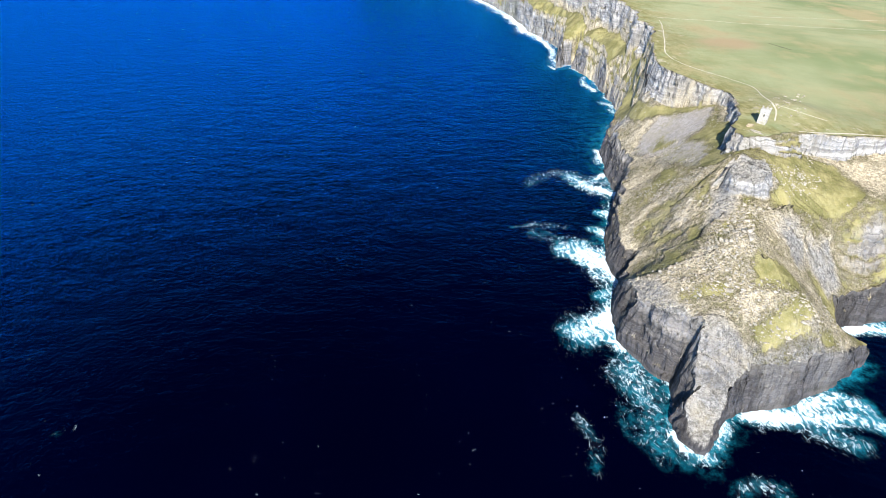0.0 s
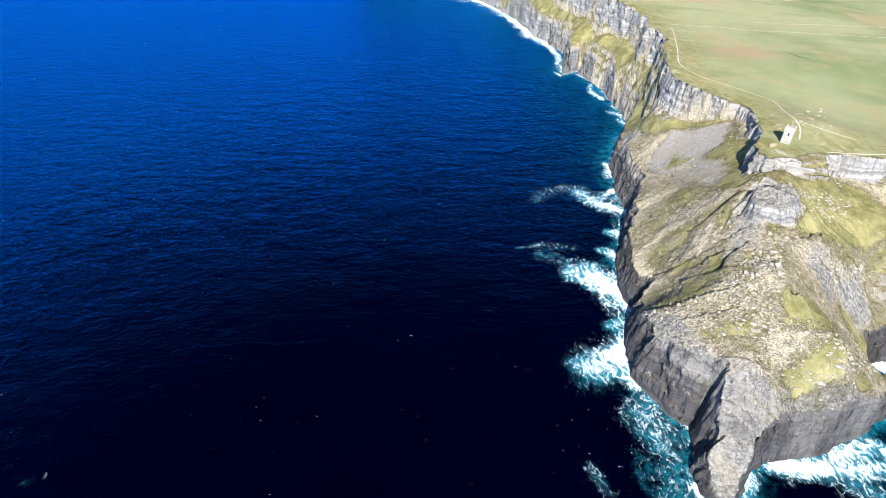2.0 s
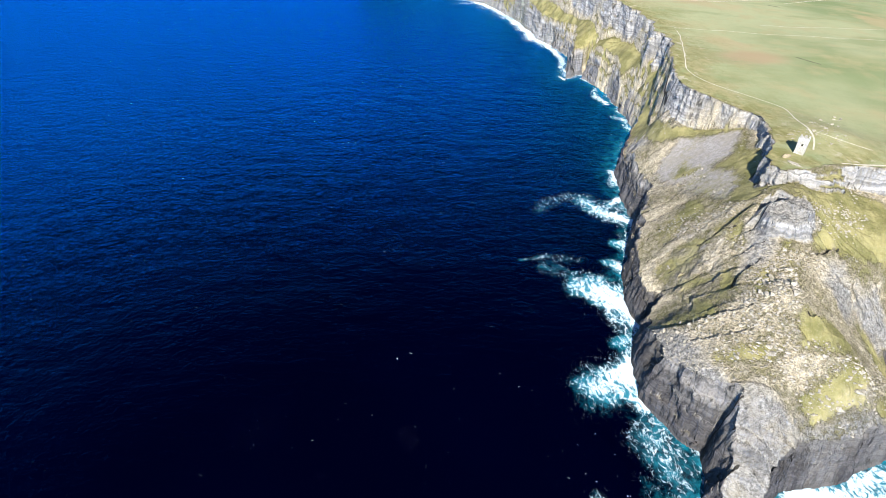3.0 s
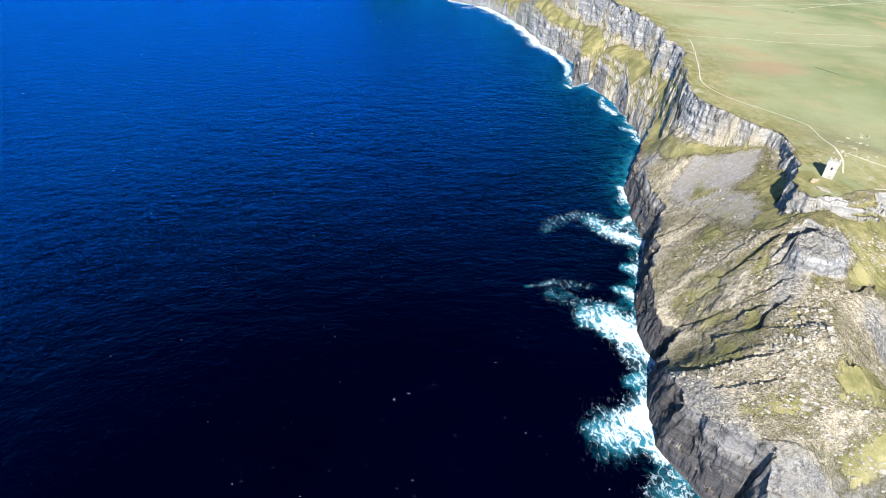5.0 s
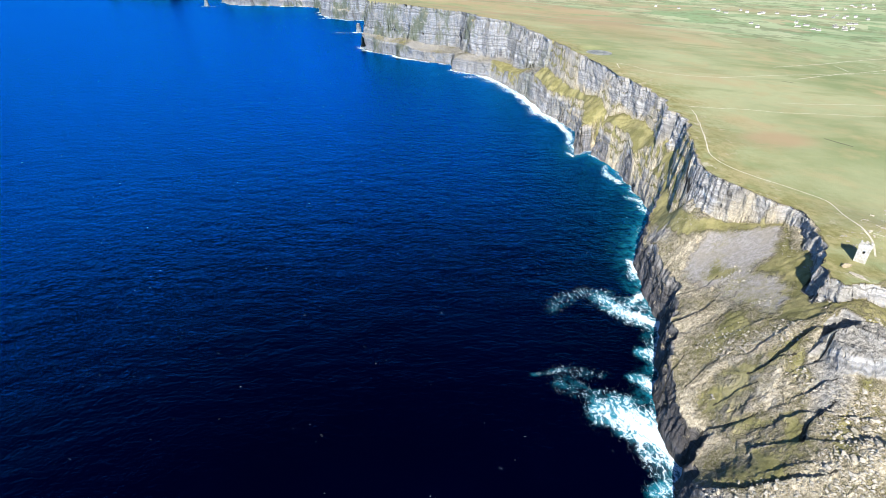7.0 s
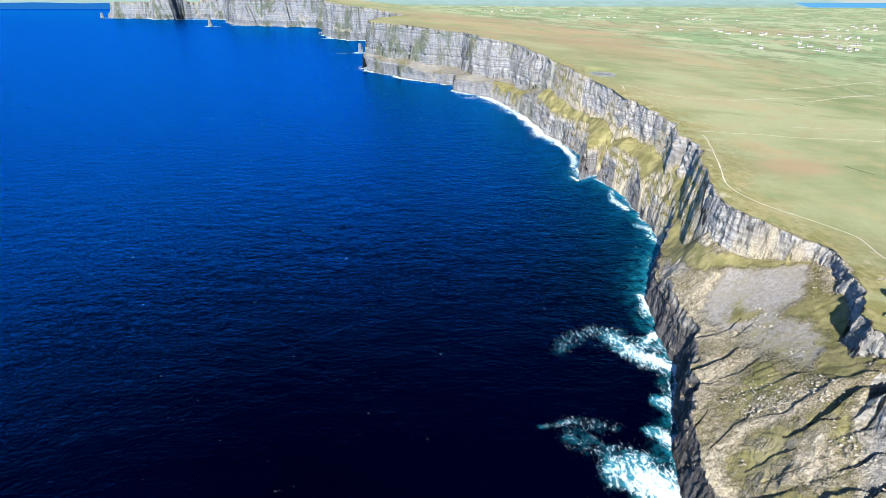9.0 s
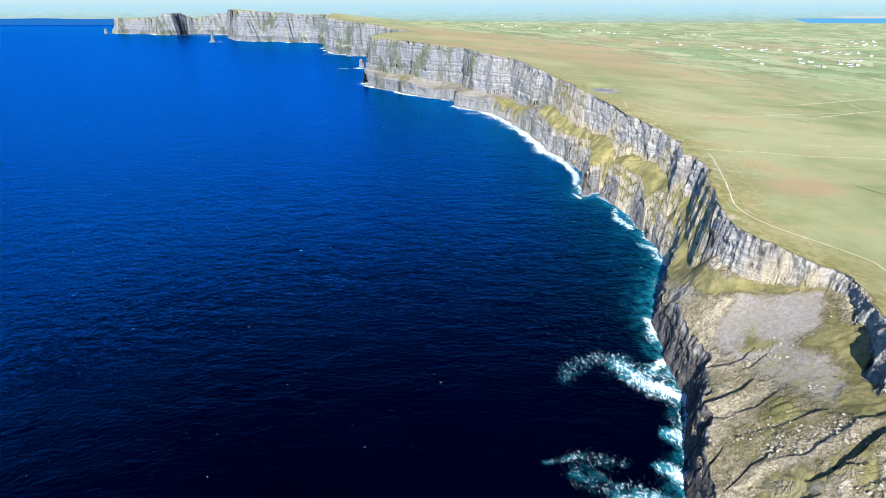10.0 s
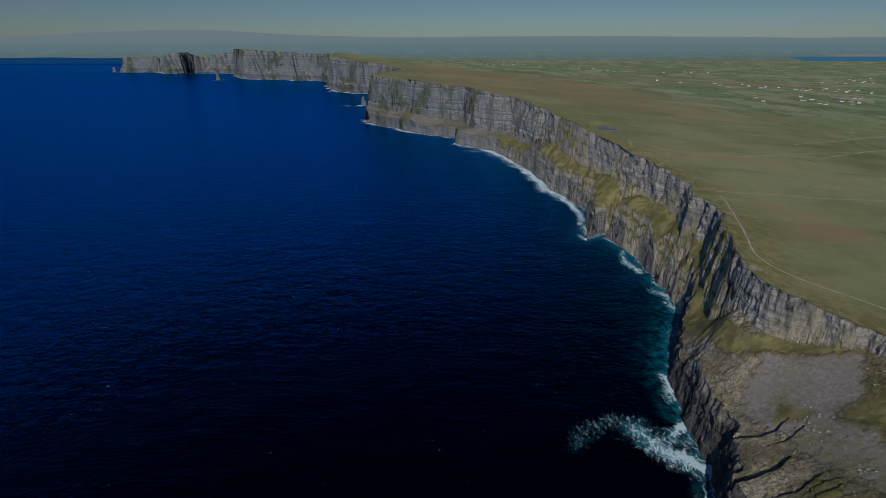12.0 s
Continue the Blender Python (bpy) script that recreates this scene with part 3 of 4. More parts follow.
def build_land():
    ys = steps([(-700, 60), (60, 12), (122, 0.62), (420, 0.62), (560, 0.9), (800, 1.5), (1600, 3.6), (2600, 7.0), (4970, 12.0)])
    u = np.concatenate([np.linspace(0, 1, 480), 1 + np.cumsum(0.0024 * 1.036 ** np.arange(140))])
    u_end = u[-1]
    left = np.interp(ys, [-700, 60, 122, 205, 240, 330, 400, 500, 700, 900, 1100, 1300, 1500, 1650, 1900, 2200, 2500, 2900, 3200, 3500, 3700, 4000, 4970],
                     [150, 110, 98, 94, 94, 108, 134, 160, 158, 146, 110, 10, -160, -220, -240, -340, -560, -720, -1250, -1800, -2180, -2200, -1500])
    wide = np.interp(ys, [-700, 122, 500, 900, 1300, 1700, 2500, 3200, 3700, 4970], [300, 190, 150, 150, 240, 330, 700, 1300, 1600, 1600])
    X = np.where(u[None, :] <= 1, left[:, None] + wide[:, None] * u[None, :], 0)
    out = (u[None, :] - 1) / (u_end - 1)
    X = np.where(u[None, :] > 1, left[:, None] + wide[:, None] + (5200 - left - wide)[:, None] * (0.03 * out + 0.97 * out ** 2.2), X)
    Y = np.repeat(ys[:, None], len(u), 1)
    Z, d, r, lawn, onshelf = terrain(X, Y)
    # cover of the shelf: ochre grass against scree and bare slabs
    n1, n2 = fbm(X, Y, 30.0, 4, 21), fbm(X, Y, 70.0, 3, 22)
    gy, gx = np.gradient(Z, axis=0) / np.maximum(np.gradient(Y, axis=0), 1e-6), np.gradient(Z, axis=1) / np.maximum(np.gradient(X, axis=1), 1e-6)
    slope = np.hypot(gx, gy)
    w1, w2 = fbm(X, Y, 16.0, 4, 23, 0.6), fbm(X, Y, 16.0, 4, 24, 0.6)
    ledge = 0.38 + 0.6 * n1 + 0.2 * n2
    for pts in TURF:
        ledge = np.maximum(ledge, patch(X + 5 * w1, Y + 5 * w2, pts, 6.0) * (1.05 + 0.5 * n1))
    bare = np.zeros_like(X)
    for pts in BARE:
        bare = np.maximum(bare, smooth(patch(X + 4 * w1, Y + 4 * w2, pts, 5.0) * 1.6 - 0.3))
    ledge = ledge * (1 - bare)
    bare = np.maximum(bare, smooth((Y - 820) / 160.0))
    turfy = np.zeros_like(X)
    for pts in STEEP_TURF:
        turfy = np.maximum(turfy, smooth(patch(X + 9 * w1, Y + 9 * w2, pts, 6.0) * 2 - 0.45 + 0.7 * w1))
    turfy = np.maximum(turfy, 0.38 * smooth(patch(X + 6 * w1, Y + 6 * w2, HEAD_SLOPE, 7.0) * 1.5 - 0.1 + 0.5 * n1))
    turfy = np.maximum(turfy, smooth(patch(X, Y, TERRACE, 8.0) * 2) * smooth((Z - 29 + 5 * w1) / 4.0) * smooth((62 + 8 * w2 - Z) / 4.0))
    size = 1 + 2.2 * np.clip((Y - 500) / 1500.0, 0, 1)
    push = smooth((slope - 0.8) / 1.0) * smooth((Z + 1) / 3) * (1 - 0.85 * turfy)
    lean = Z + 9.0 * fbm(X, Y, 60.0, 2, 91)
    beds = fbm(lean, lean * 0 + 3.0, 5.0 * size, 4, 92, 0.6)
    joint = 1 - 2.4 * np.abs(fbm(X + 0.35 * Z, Y - 0.25 * Z, 9.0 * size, 4, 93, 0.6))
    block = np.round(2.5 * fbm(X + 0.2 * Z, Y - 0.15 * Z, 13.0 * size, 2, 97)) / 2.5
    lumps = fbm(X + 0.8 * Z, Y + 0.6 * Z, 4.5 * size, 4, 94, 0.6)
    distant = np.clip((Y - 800) / 600.0, 0, 1)
    out = push * size * ((1.4 + 1.3 * distant) * beds + (0.8 - 0.2 * distant) * joint + (1.9 - 0.9 * distant) * lumps + 1.9 * block * (1 - 0.2 * distant) - 0.6)
    fissure, zone = np.zeros_like(X), np.zeros_like(X)
    for pts, depth, half in CRACKS:
        near = (X > min(q[0] for q in pts) - 12) & (X < max(q[0] for q in pts) + 12) & (Y > min(q[1] for q in pts) - 12) & (Y < max(q[1] for q in pts) + 12)
        c = to_line(X[near] + fbm(X[near], Y[near], 5.0, 2, 11) * 1.2, Y[near] + fbm(X[near], Y[near], 5.0, 2, 12) * 1.2, pts)[0]
        out[near] *= 1 - np.exp(-(c / (1.2 + half)) ** 2)
        zone[near] = np.maximum(zone[near], np.exp(-(c / (1.5 + half)) ** 2))
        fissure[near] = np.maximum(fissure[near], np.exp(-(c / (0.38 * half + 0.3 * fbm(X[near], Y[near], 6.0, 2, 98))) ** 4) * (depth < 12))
    norm = np.maximum(slope, 0.2)
    X, Y = X - out * gx / norm, Y - out * gy / norm
    crumb = (1 - push) * onshelf * (1 - 0.8 * smooth(patch(X, Y, SCREE, 5.0) * 2 - 0.4))
    Z = Z + crumb * (0.45 * np.abs(fbm(X, Y, 5.0, 4, 95, 0.6)) + 0.25 * fbm(X, Y, 1.7, 2, 96))
    steep = smooth((slope - 1.2) / 0.9) * (1 - 0.85 * zone * onshelf)
    steep = np.minimum(steep, 1 - turfy * smooth((7.0 - slope) / 2.0))
    ledge = np.maximum(np.where(Y < 780, ledge, 0.40 + 0.5 * n1 - 0.1), turfy * (0.85 + 0.3 * n1)) * (1 - steep) * smooth((Z - 4) / 8)
    lawn = lawn * (1 - smooth((slope - 0.7) / 0.6))
    scree = np.clip(np.maximum(0.22 + 0.4 * n1, patch(X + 9 * w1, Y + 9 * w2, SCREE, 9.0)), 0, 1) * (1 - steep)
    scree = np.maximum(scree, 0.42 * smooth(2 * blob(X + 2.5 * w1, Y, 142, 166, 3.4, 11, 8) - 0.55))
    face = smooth((slope - 1.15) / 0.8) * (1 - 0.85 * zone * onshelf)
    heath = 0.9 * smooth(2 * blob(X, Y, 230, 1750, 330, 620, 20) - 0.5) + 0.7 * smooth(2 * blob(X, Y, 900, 2300, 500, 260, 0) - 0.5) + 0.9 * smooth(2 * blob(X, Y, 278, 494, 36, 20, 25) - 0.5) + 0.5 * smooth(2 * blob(X, Y, 300, 760, 90, 60, 0) - 0.6)
    farm = smooth((r - 260) / 260.0 + fbm(X, Y, 300.0, 2, 61) * 0.6) * np.interp(Y, [700, 1300], [0.0, 1.0])
    brink = np.clip(1.25 * np.exp(-np.maximum(r, 0) / 26.0), 0, 1) * np.interp(Y, [900, 1500], [1.0, 0.5])
    keep = Z > -5.0
    ob = sheet("ground", X, Y, Z, keep, LAND, lawn=lawn, ledge=np.clip(ledge, 0, 1), fissure=fissure, scree=scree, face=face * (1 - turfy), bare=bare, swash_shade=np.interp(Y, [480, 760, 900], [1.0, 0.7, 0.35]), brink=brink, heath=np.clip(heath, 0, 1), farm=np.clip(farm, 0, 1))
    return tagged(ob, "grassy plateau ending in bedded grey rock cliffs", "ground", kind="structure")


# worn footpaths and farm tracks on the plateau: line, half-width
TRACKS = [([(216, 303), (226, 318), (231, 335), (233, 349), (240, 366), (240, 379), (232, 391), (218, 406), (210, 419), (204, 432), (201, 444), (204, 455), (213, 478), (220, 497), (230, 526), (242, 557), (247, 583)], 0.55),
          ([(222, 288), (240, 287), (252, 289), (275, 291), (340, 302)], 0.9), ([(229, 324), (236, 312), (252, 306)], 0.4),
          ([(250, 596), (295, 595), (340, 588), (403, 591), (560, 612), (800, 640)], 0.6), ([(358, 630), (399, 633), (446, 645), (640, 670)], 0.5), ([(463, 770), (572, 840), (700, 905)], 0.9),
          ([(236, 770), (241, 806), (254, 798), (272, 757), (306, 743), (355, 748), (438, 785), (539, 826), (660, 870)], 0.6), ([(481, 854), (549, 896), (622, 940), (900, 1080)], 1.0), ([(614, 918), (598, 859)], 0.7)]
DITCHES = [([(325, 506), (330, 498), (337, 488)], 1.1), ([(432, 752), (437, 749), (444, 745)], 1.4)]
ground = build_land()


# ---------------------------------------------------------------- sea: one sheet to the horizon
def build_sea():
    xs = steps([(-5200, 260), (-2300, 16), (-900, 14), (-200, 8), (60, 2.2), (100, 1.3), (230, 1.3), (330, 6), (700, 60), (5200, 320)])
    ys = steps([(-1500, 180), (60, 8), (115, 1.3), (460, 1.3), (800, 3.0), (1500, 6.0), (4000, 14.0), (4990, 60)])
    X, Y = np.meshgrid(xs, ys)
    d = -terrain(X, Y)[1]
    n, n2 = fbm(X, Y, 40.0, 4, 41), fbm(X, Y, 130.0, 3, 42)
    off = np.maximum(d, 0)
    far = 1 + 1.8 * np.clip((Y - 800) / 1500.0, 0, 1) + 2.4 * np.interp(Y, [840, 900, 1220, 1300], [0, 1, 1, 0])
    foam = np.exp(-off / (2.0 + 3.5 * np.clip(n + 0.3, 0, 1)) / far) * (0.42 + 0.6 * n) * np.interp(Y, [100, 450, 520, 820, 880, 1260, 1600, 3000], [1, 0.95, 0.95, 1.1, 2.2, 2.2, 1.7, 1.9])
    shallow = np.exp(-off / 9.0) * 0.7 + 0.20 * np.exp(-off / 70.0) * np.interp(Y, [100, 380, 480, 700, 900], [0.2, 0.3, 1.8, 1.8, 0.6])
    for pts, half, gain in SURF:
        near = (X > min(q[0] for q in pts) - 60) & (X < max(q[0] for q in pts) + 60) & (Y > min(q[1] for q in pts) - 60) & (Y < max(q[1] for q in pts) + 60)
        c, along = to_line(X[near] + fbm(X[near], Y[near], 16.0, 3, 45) * half * 0.7, Y[near] + fbm(X[near], Y[near], 16.0, 3, 46) * half * 0.7, pts)
        ln = sum(math.dist(p, q) for p, q in zip(pts[:-1], pts[1:]))
        fade = 1 - 0.45 * along / ln
        b = np.exp(-(c / (half * 1.15)) ** 2) * gain * fade
        foam[near] = np.maximum(foam[near], b)
        shallow[near] = np.maximum(shallow[near], (1.0 if gain > 0.5 else 0.6 if gain > 0.35 else 1.4 * gain) * np.exp(-(c / (half * 1.25)) ** 2))
    Z = fbm(X, Y, 30.0, 3, 43) * 0.35 * np.exp(-np.maximum(d, 0) / 400.0)
    ob = sheet("sea", X, Y, Z, np.ones_like(X, bool), SEA, foam=np.clip(foam, 0, 1), shallow=np.clip(shallow, 0, 1))
    return tagged(ob, "deep blue sea with white surf along the rocks", "sea", kind="structure")


# surf running out from the rocks: line, half-width, strength
# surf: lines along the rocks, half width, strength
SURF_SHELF = [([(150, 366), (136, 376), (121, 396)], 7.0, 0.8), ([(153, 398), (142, 390)], 4.0, 0.9), ([(121, 262), (114, 279), (97, 290)], 10.0, 1.0), ([(108, 222), (96, 216), (84, 208)], 9.0, 1.0),
              ([(105, 198), (96, 207)], 6.0, 0.9), ([(120, 247), (106, 240)], 5.0, 0.7), ([(122, 404), (112, 405), (98, 396), (84, 382)], 6.5, 0.27), ([(150, 385), (135, 388), (118, 398)], 12.0, 0.34), ([(80, 321), (61, 318)], 2.6, 0.31),
              ([(80, 321), (100, 316)], 5.0, 0.24), ([(100, 295), (80, 309)], 9.0, 0.29), ([(154, 153), (170, 150), (186, 151), (202, 151), (211, 147)], 5.5, 0.85), ([(180, 157), (200, 163), (210, 156)], 5.0, 0.75)]
SURF_HEAD = [([(177, 142), (194, 136)], 6.0, 0.4), ([(122, 176), (120, 164)], 3.0, 0.9), ([(106, 183), (107, 168), (104, 152), (106, 139)], 10.0, 0.36), ([(140, 116), (129, 115)], 5.0, 0.32),
             ([(140, 116), (146, 114)], 5.0, 0.34), ([(113, 142), (117, 132), (122, 130)], 4.0, 0.85), ([(137, 149), (128, 136)], 4.0, 0.65), ([(235, 210), (253, 209), (270, 204)], 4.5, 1.0),
             ([(161, 443), (158, 420)], 5.0, 0.95), ([(72, 152), (74, 140), (72, 126)], 4.0, 0.27), ([(-165, 154), (-169, 150)], 2.2, 0.31), ([(127, 306), (120, 312)], 5.0, 0.85), ([(140, 334), (132, 336)], 5.0, 0.8)]
SURF_BAY = [([(98, 1206), (130, 1142), (152, 1040)], 13.0, 1.0), ([(152, 1040), (158, 992), (166, 912), (180, 862)], 10.0, 1.0), ([(180, 862), (188, 800), (178, 752)], 5.0, 0.9), ([(207, 535), (204, 552)], 5.0, 0.8), ([(212, 562), (200, 575)], 6.0, 0.7),
            ([(200, 612), (196, 640), (202, 668)], 4.0, 0.7), ([(34, 1361), (-47, 1429), (-164, 1535)], 7.0, 0.8), ([(172, 702), (168, 716)], 3.0, 0.8), ([(-164, 1535), (-190, 1560)], 10.0, 0.7)]
SURF_FAR = [([(-262, 1942), (-232, 1952)], 14.0, 0.9), ([(-300, 1940), (-330, 1935)], 8.0, 0.5), ([(-1200, 3074), (-1140, 3070)], 12.0, 0.8), ([(-240, 2340), (-437, 2430)], 14.0, 0.9), ([(-437, 2430), (-470, 2420)], 12.0, 0.7), ([(-1290, 3630), (-1600, 3630)], 14.0, 0.8), ([(-1850, 3735), (-2084, 3742), (-2150, 3745)], 14.0, 0.7), ([(95, 205), (78, 200)], 9.0, 0.28)]
SURF = SURF_SHELF + SURF_HEAD + SURF_BAY + SURF_FAR
sea = build_sea()


# ---------------------------------------------------------------- far distance behind the bay and the last headland
def build_backdrop():
    m = Mat("hazy_distance")
    x, _, z = m.split(m.pos)
    n = m.noise(0.0022, 5.0, 0.6, m.scaled(1.0, 0.0, 6.0))
    # haze is painted in: the land pales and turns bluer with height
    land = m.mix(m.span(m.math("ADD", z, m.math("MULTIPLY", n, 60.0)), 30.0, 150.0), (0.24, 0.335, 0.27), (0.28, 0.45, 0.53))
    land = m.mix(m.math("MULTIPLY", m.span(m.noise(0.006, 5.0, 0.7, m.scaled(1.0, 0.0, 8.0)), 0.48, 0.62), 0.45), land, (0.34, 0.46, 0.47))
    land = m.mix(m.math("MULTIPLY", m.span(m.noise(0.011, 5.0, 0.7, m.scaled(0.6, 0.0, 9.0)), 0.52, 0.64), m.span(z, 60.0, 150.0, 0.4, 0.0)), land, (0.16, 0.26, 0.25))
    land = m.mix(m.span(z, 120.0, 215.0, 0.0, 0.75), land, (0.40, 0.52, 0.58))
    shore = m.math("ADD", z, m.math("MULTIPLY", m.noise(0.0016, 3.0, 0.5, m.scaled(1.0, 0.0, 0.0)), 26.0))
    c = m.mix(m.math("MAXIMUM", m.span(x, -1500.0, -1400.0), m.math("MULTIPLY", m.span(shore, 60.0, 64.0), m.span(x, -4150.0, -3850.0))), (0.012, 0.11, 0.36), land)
    rim = m.math("MULTIPLY", m.span(shore, 58.0, 62.0), m.span(shore, 62.0, 68.0, 1.0, 0.0))
    c = m.mix(m.math("MULTIPLY", m.math("MULTIPLY", rim, m.span(x, -2400.0, -2300.0, 1.0, 0.0)), 0.6), c, (0.36, 0.46, 0.52))
    bay = m.math("MULTIPLY", m.span(m.math("ADD", x, m.math("MULTIPLY", z, 4.0)), 3180.0, 3230.0), m.span(z, 50.0, 54.0, 1.0, 0.0))
    c = m.mix(bay, c, (0.085, 0.29, 0.53))
    sand = m.math("MULTIPLY", m.math("MULTIPLY", m.span(x, 3250.0, 3500.0), m.span(z, 52.0, 55.0)), m.span(z, 64.0, 78.0, 1.0, 0.0))
    c = m.mix(sand, c, (0.42, 0.44, 0.44))
    # the sheet glows with this colour, no lamp lights it
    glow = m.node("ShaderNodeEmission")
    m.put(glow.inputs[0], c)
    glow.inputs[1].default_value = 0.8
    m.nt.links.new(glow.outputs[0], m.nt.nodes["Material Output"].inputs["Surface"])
    xs = np.linspace(-5600, 5600, 360)
    ridge = 206 + fbm(xs, xs * 0, 1500.0, 4, 71) * 12 + 62 * np.exp(-((xs + 2050) / 900) ** 2) + 22 * np.exp(-((xs + 3000) / 600) ** 2) + 12 * np.exp(-((xs - 900) / 1400) ** 2)
    ridge = np.where(xs < -3900, 200, ridge)
    X = np.stack([xs, xs])
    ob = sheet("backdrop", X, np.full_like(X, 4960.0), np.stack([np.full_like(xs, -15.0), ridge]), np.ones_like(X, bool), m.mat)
    return tagged(ob, "hazy far coast, bay and low hills", "distance", kind="structure")


backdrop = build_backdrop()


# ---------------------------------------------------------------- things
def part(name, bm, material, parent=None, label=""):
    """Links a bmesh as one mesh object under a thing or a part."""
    me = bpy.data.meshes.new(name)
    bm.to_mesh(me)
    bm.free()
    me.materials.append(material)
    ob = new(name, me)
    ob.parent = parent
    return tagged(ob, label)


def block(bm, x0, y0, z0, x1, y1, z1, jitter=0.0):
    """A box from corner to corner, its corners knocked about a little."""
    v = [bm.verts.new((x + random.uniform(-jitter, jitter), y + random.uniform(-jitter, jitter), z + random.uniform(-jitter, jitter)))
         for z in (z0, z1) for y in (y0, y1) for x in (x0, x1)]
    for f in ((0, 2, 3, 1), (4, 5, 7, 6), (0, 1, 5, 4), (2, 6, 7, 3), (0, 4, 6, 2), (1, 3, 7, 5)):
        bm.faces.new([v[i] for i in f])
    return bm


def ground_at(x, y):
    return float(terrain(np.array([float(x)]), np.array([float(y)]))[0][0])


def stone_material(name, dark, light, scale):
    m = Mat(name)
    rnd = m.node("ShaderNodeObjectInfo").outputs["Random"]
    grain = m.noise(scale, 7.0, 0.7)
    c = m.mix(m.span(grain, 0.32, 0.68), dark, light)
    c = m.mix(m.math("MULTIPLY", m.span(m.noise(scale * 0.35, 4.0), 0.5, 0.66), 0.5), c, (0.20, 0.19, 0.12))
    c = m.mix(m.math("MULTIPLY", rnd, 0.35), c, (0.22, 0.21, 0.19))
    return m.done(c, 0.93, m.bump(m.noise(scale * 2.0, 6.0, 0.65), 0.8, 0.25), 0.2)


BOULDER = stone_material("pale_boulder", (0.25, 0.225, 0.18), (0.50, 0.455, 0.38), 0.9)
BROWN_ROCK = stone_material("brown_rock", (0.17, 0.135, 0.085), (0.42, 0.34, 0.22), 0.9)
MASONRY = stone_material("lime_masonry", (0.30, 0.29, 0.265), (0.52, 0.505, 0.465), 1.3)
ROOFING = stone_material("slate_roof", (0.07, 0.075, 0.085), (0.17, 0.17, 0.18), 0.8)
RENDERED = stone_material("white_render", (0.58, 0.57, 0.55), (0.72, 0.71, 0.69), 0.5)
INNER_SHADE = stone_material("interior_shade", (0.02, 0.02, 0.02), (0.05, 0.045, 0.04), 1.0)
ROCK_M = Mat("stack_rock")
_c, _h = rock_colour(ROCK_M)
STACK = ROCK_M.done(_c, 0.92, ROCK_M.bump(_h, 1.0, 1.2), 0.2)


# ---- ruined signal tower with its rubble
def wall_with_openings(width, height, thick, openings, ragged):
    """An upright wall along x, centred, built of courses that leave the openings free."""
    bm = bmesh.new()
    course = 0.5
    rows = int(height / course) + 3
    for i in range(rows):
        z0, z1 = i * course, (i + 1) * course
        x = -width / 2
        while x < width / 2 - 0.01:
            ln = min(random.uniform(0.55, 1.15), width / 2 - x)
            mid = x + ln / 2
            top = height + ragged(mid)
            clear = any(a < mid < b and lo < (z0 + z1) / 2 < hi for a, b, lo, hi in openings)
            if z0 < top and not clear:
                block(bm, x + 0.012, -thick / 2 - random.uniform(0, 0.05), z0 + 0.012, x + ln - 0.012, thick / 2 + random.uniform(0, 0.03), z1 - 0.012, 0.008)
            x += ln
    return bm


def build_tower(x, y, turn):
    z = min(ground_at(x + dx, y + dy) for dx in (-3, 3) for dy in (-3, 3)) - 0.15
    tower = new("signal_tower")
    tower.matrix_world = pose(x, y, z, 0, 0, turn)
    w, h, t = 4.1, 9.6, 0.65
    specs = [("front_wall", 0, -w / 2, 0, [(-0.5, 0.5, 5.0, 6.6)], lambda q: 0.35 * math.sin(q * 1.7) + 0.5 * (abs(q) > 2.0)),
             ("back_wall", 0, w / 2, 180, [(-0.6, 0.6, 4.4, 6.2), (-0.6, 0.6, 0.0, 2.2)], lambda q: -0.6 + 0.7 * math.cos(q * 2.1)),
             ("side_wall", -w / 2, 0, -90, [(-0.4, 0.4, 5.2, 6.6)], lambda q: 0.3 + 0.5 * math.sin(q * 2.3 + 1)),
             ("side_wall", w / 2, 0, 90, [(-0.5, 0.5, 4.8, 6.4)], lambda q: 0.2 + 0.6 * math.sin(q * 1.9 + 2))]
    for name, px, py, rz, openings, ragged in specs:
        long = w + t if name != "side_wall" else w - t
        ob = part(name, wall_with_openings(long, h, t, openings, ragged), MASONRY, tower)
        ob.matrix_local = pose(px, py, 0, 0, 0, rz)
        for a, b, lo, hi in openings:
            lintel = block(bmesh.new(), a - 0.35, -t / 2 - 0.12, hi - 0.05, b + 0.35, t / 2 + 0.12, hi + 0.3, 0.02)
            part("lintel", lintel, MASONRY, ob)
    for px in (-w / 2 - 0.15, w / 2 + 0.15):
        bm = bmesh.new()
        for k in range(3):
            block(bm, px - 0.4 - 0.06 * k, -w / 2 - 0.5 - 0.06 * k, h - 1.7 + 0.5 * k, px + 0.4 + 0.06 * k, -w / 2 + 0.3, h - 1.2 + 0.5 * k, 0.03)
        part("corner_turret", bm, MASONRY, tower)
    # slab across the shaft, the shade inside painted on as near black
    part("floor_slab", block(bmesh.new(), -w / 2 + t / 2 + 0.02, -w / 2 + t / 2 + 0.02, 4.0, w / 2 - t / 2 - 0.02, w / 2 - t / 2 - 0.02, 4.3), INNER_SHADE, tower, "inner floor slab coloured near black as interior shade")
    return tagged(tower, "ruined square stone signal tower with broken parapet", "tower")


build_tower(205.6, 299.6, -43)


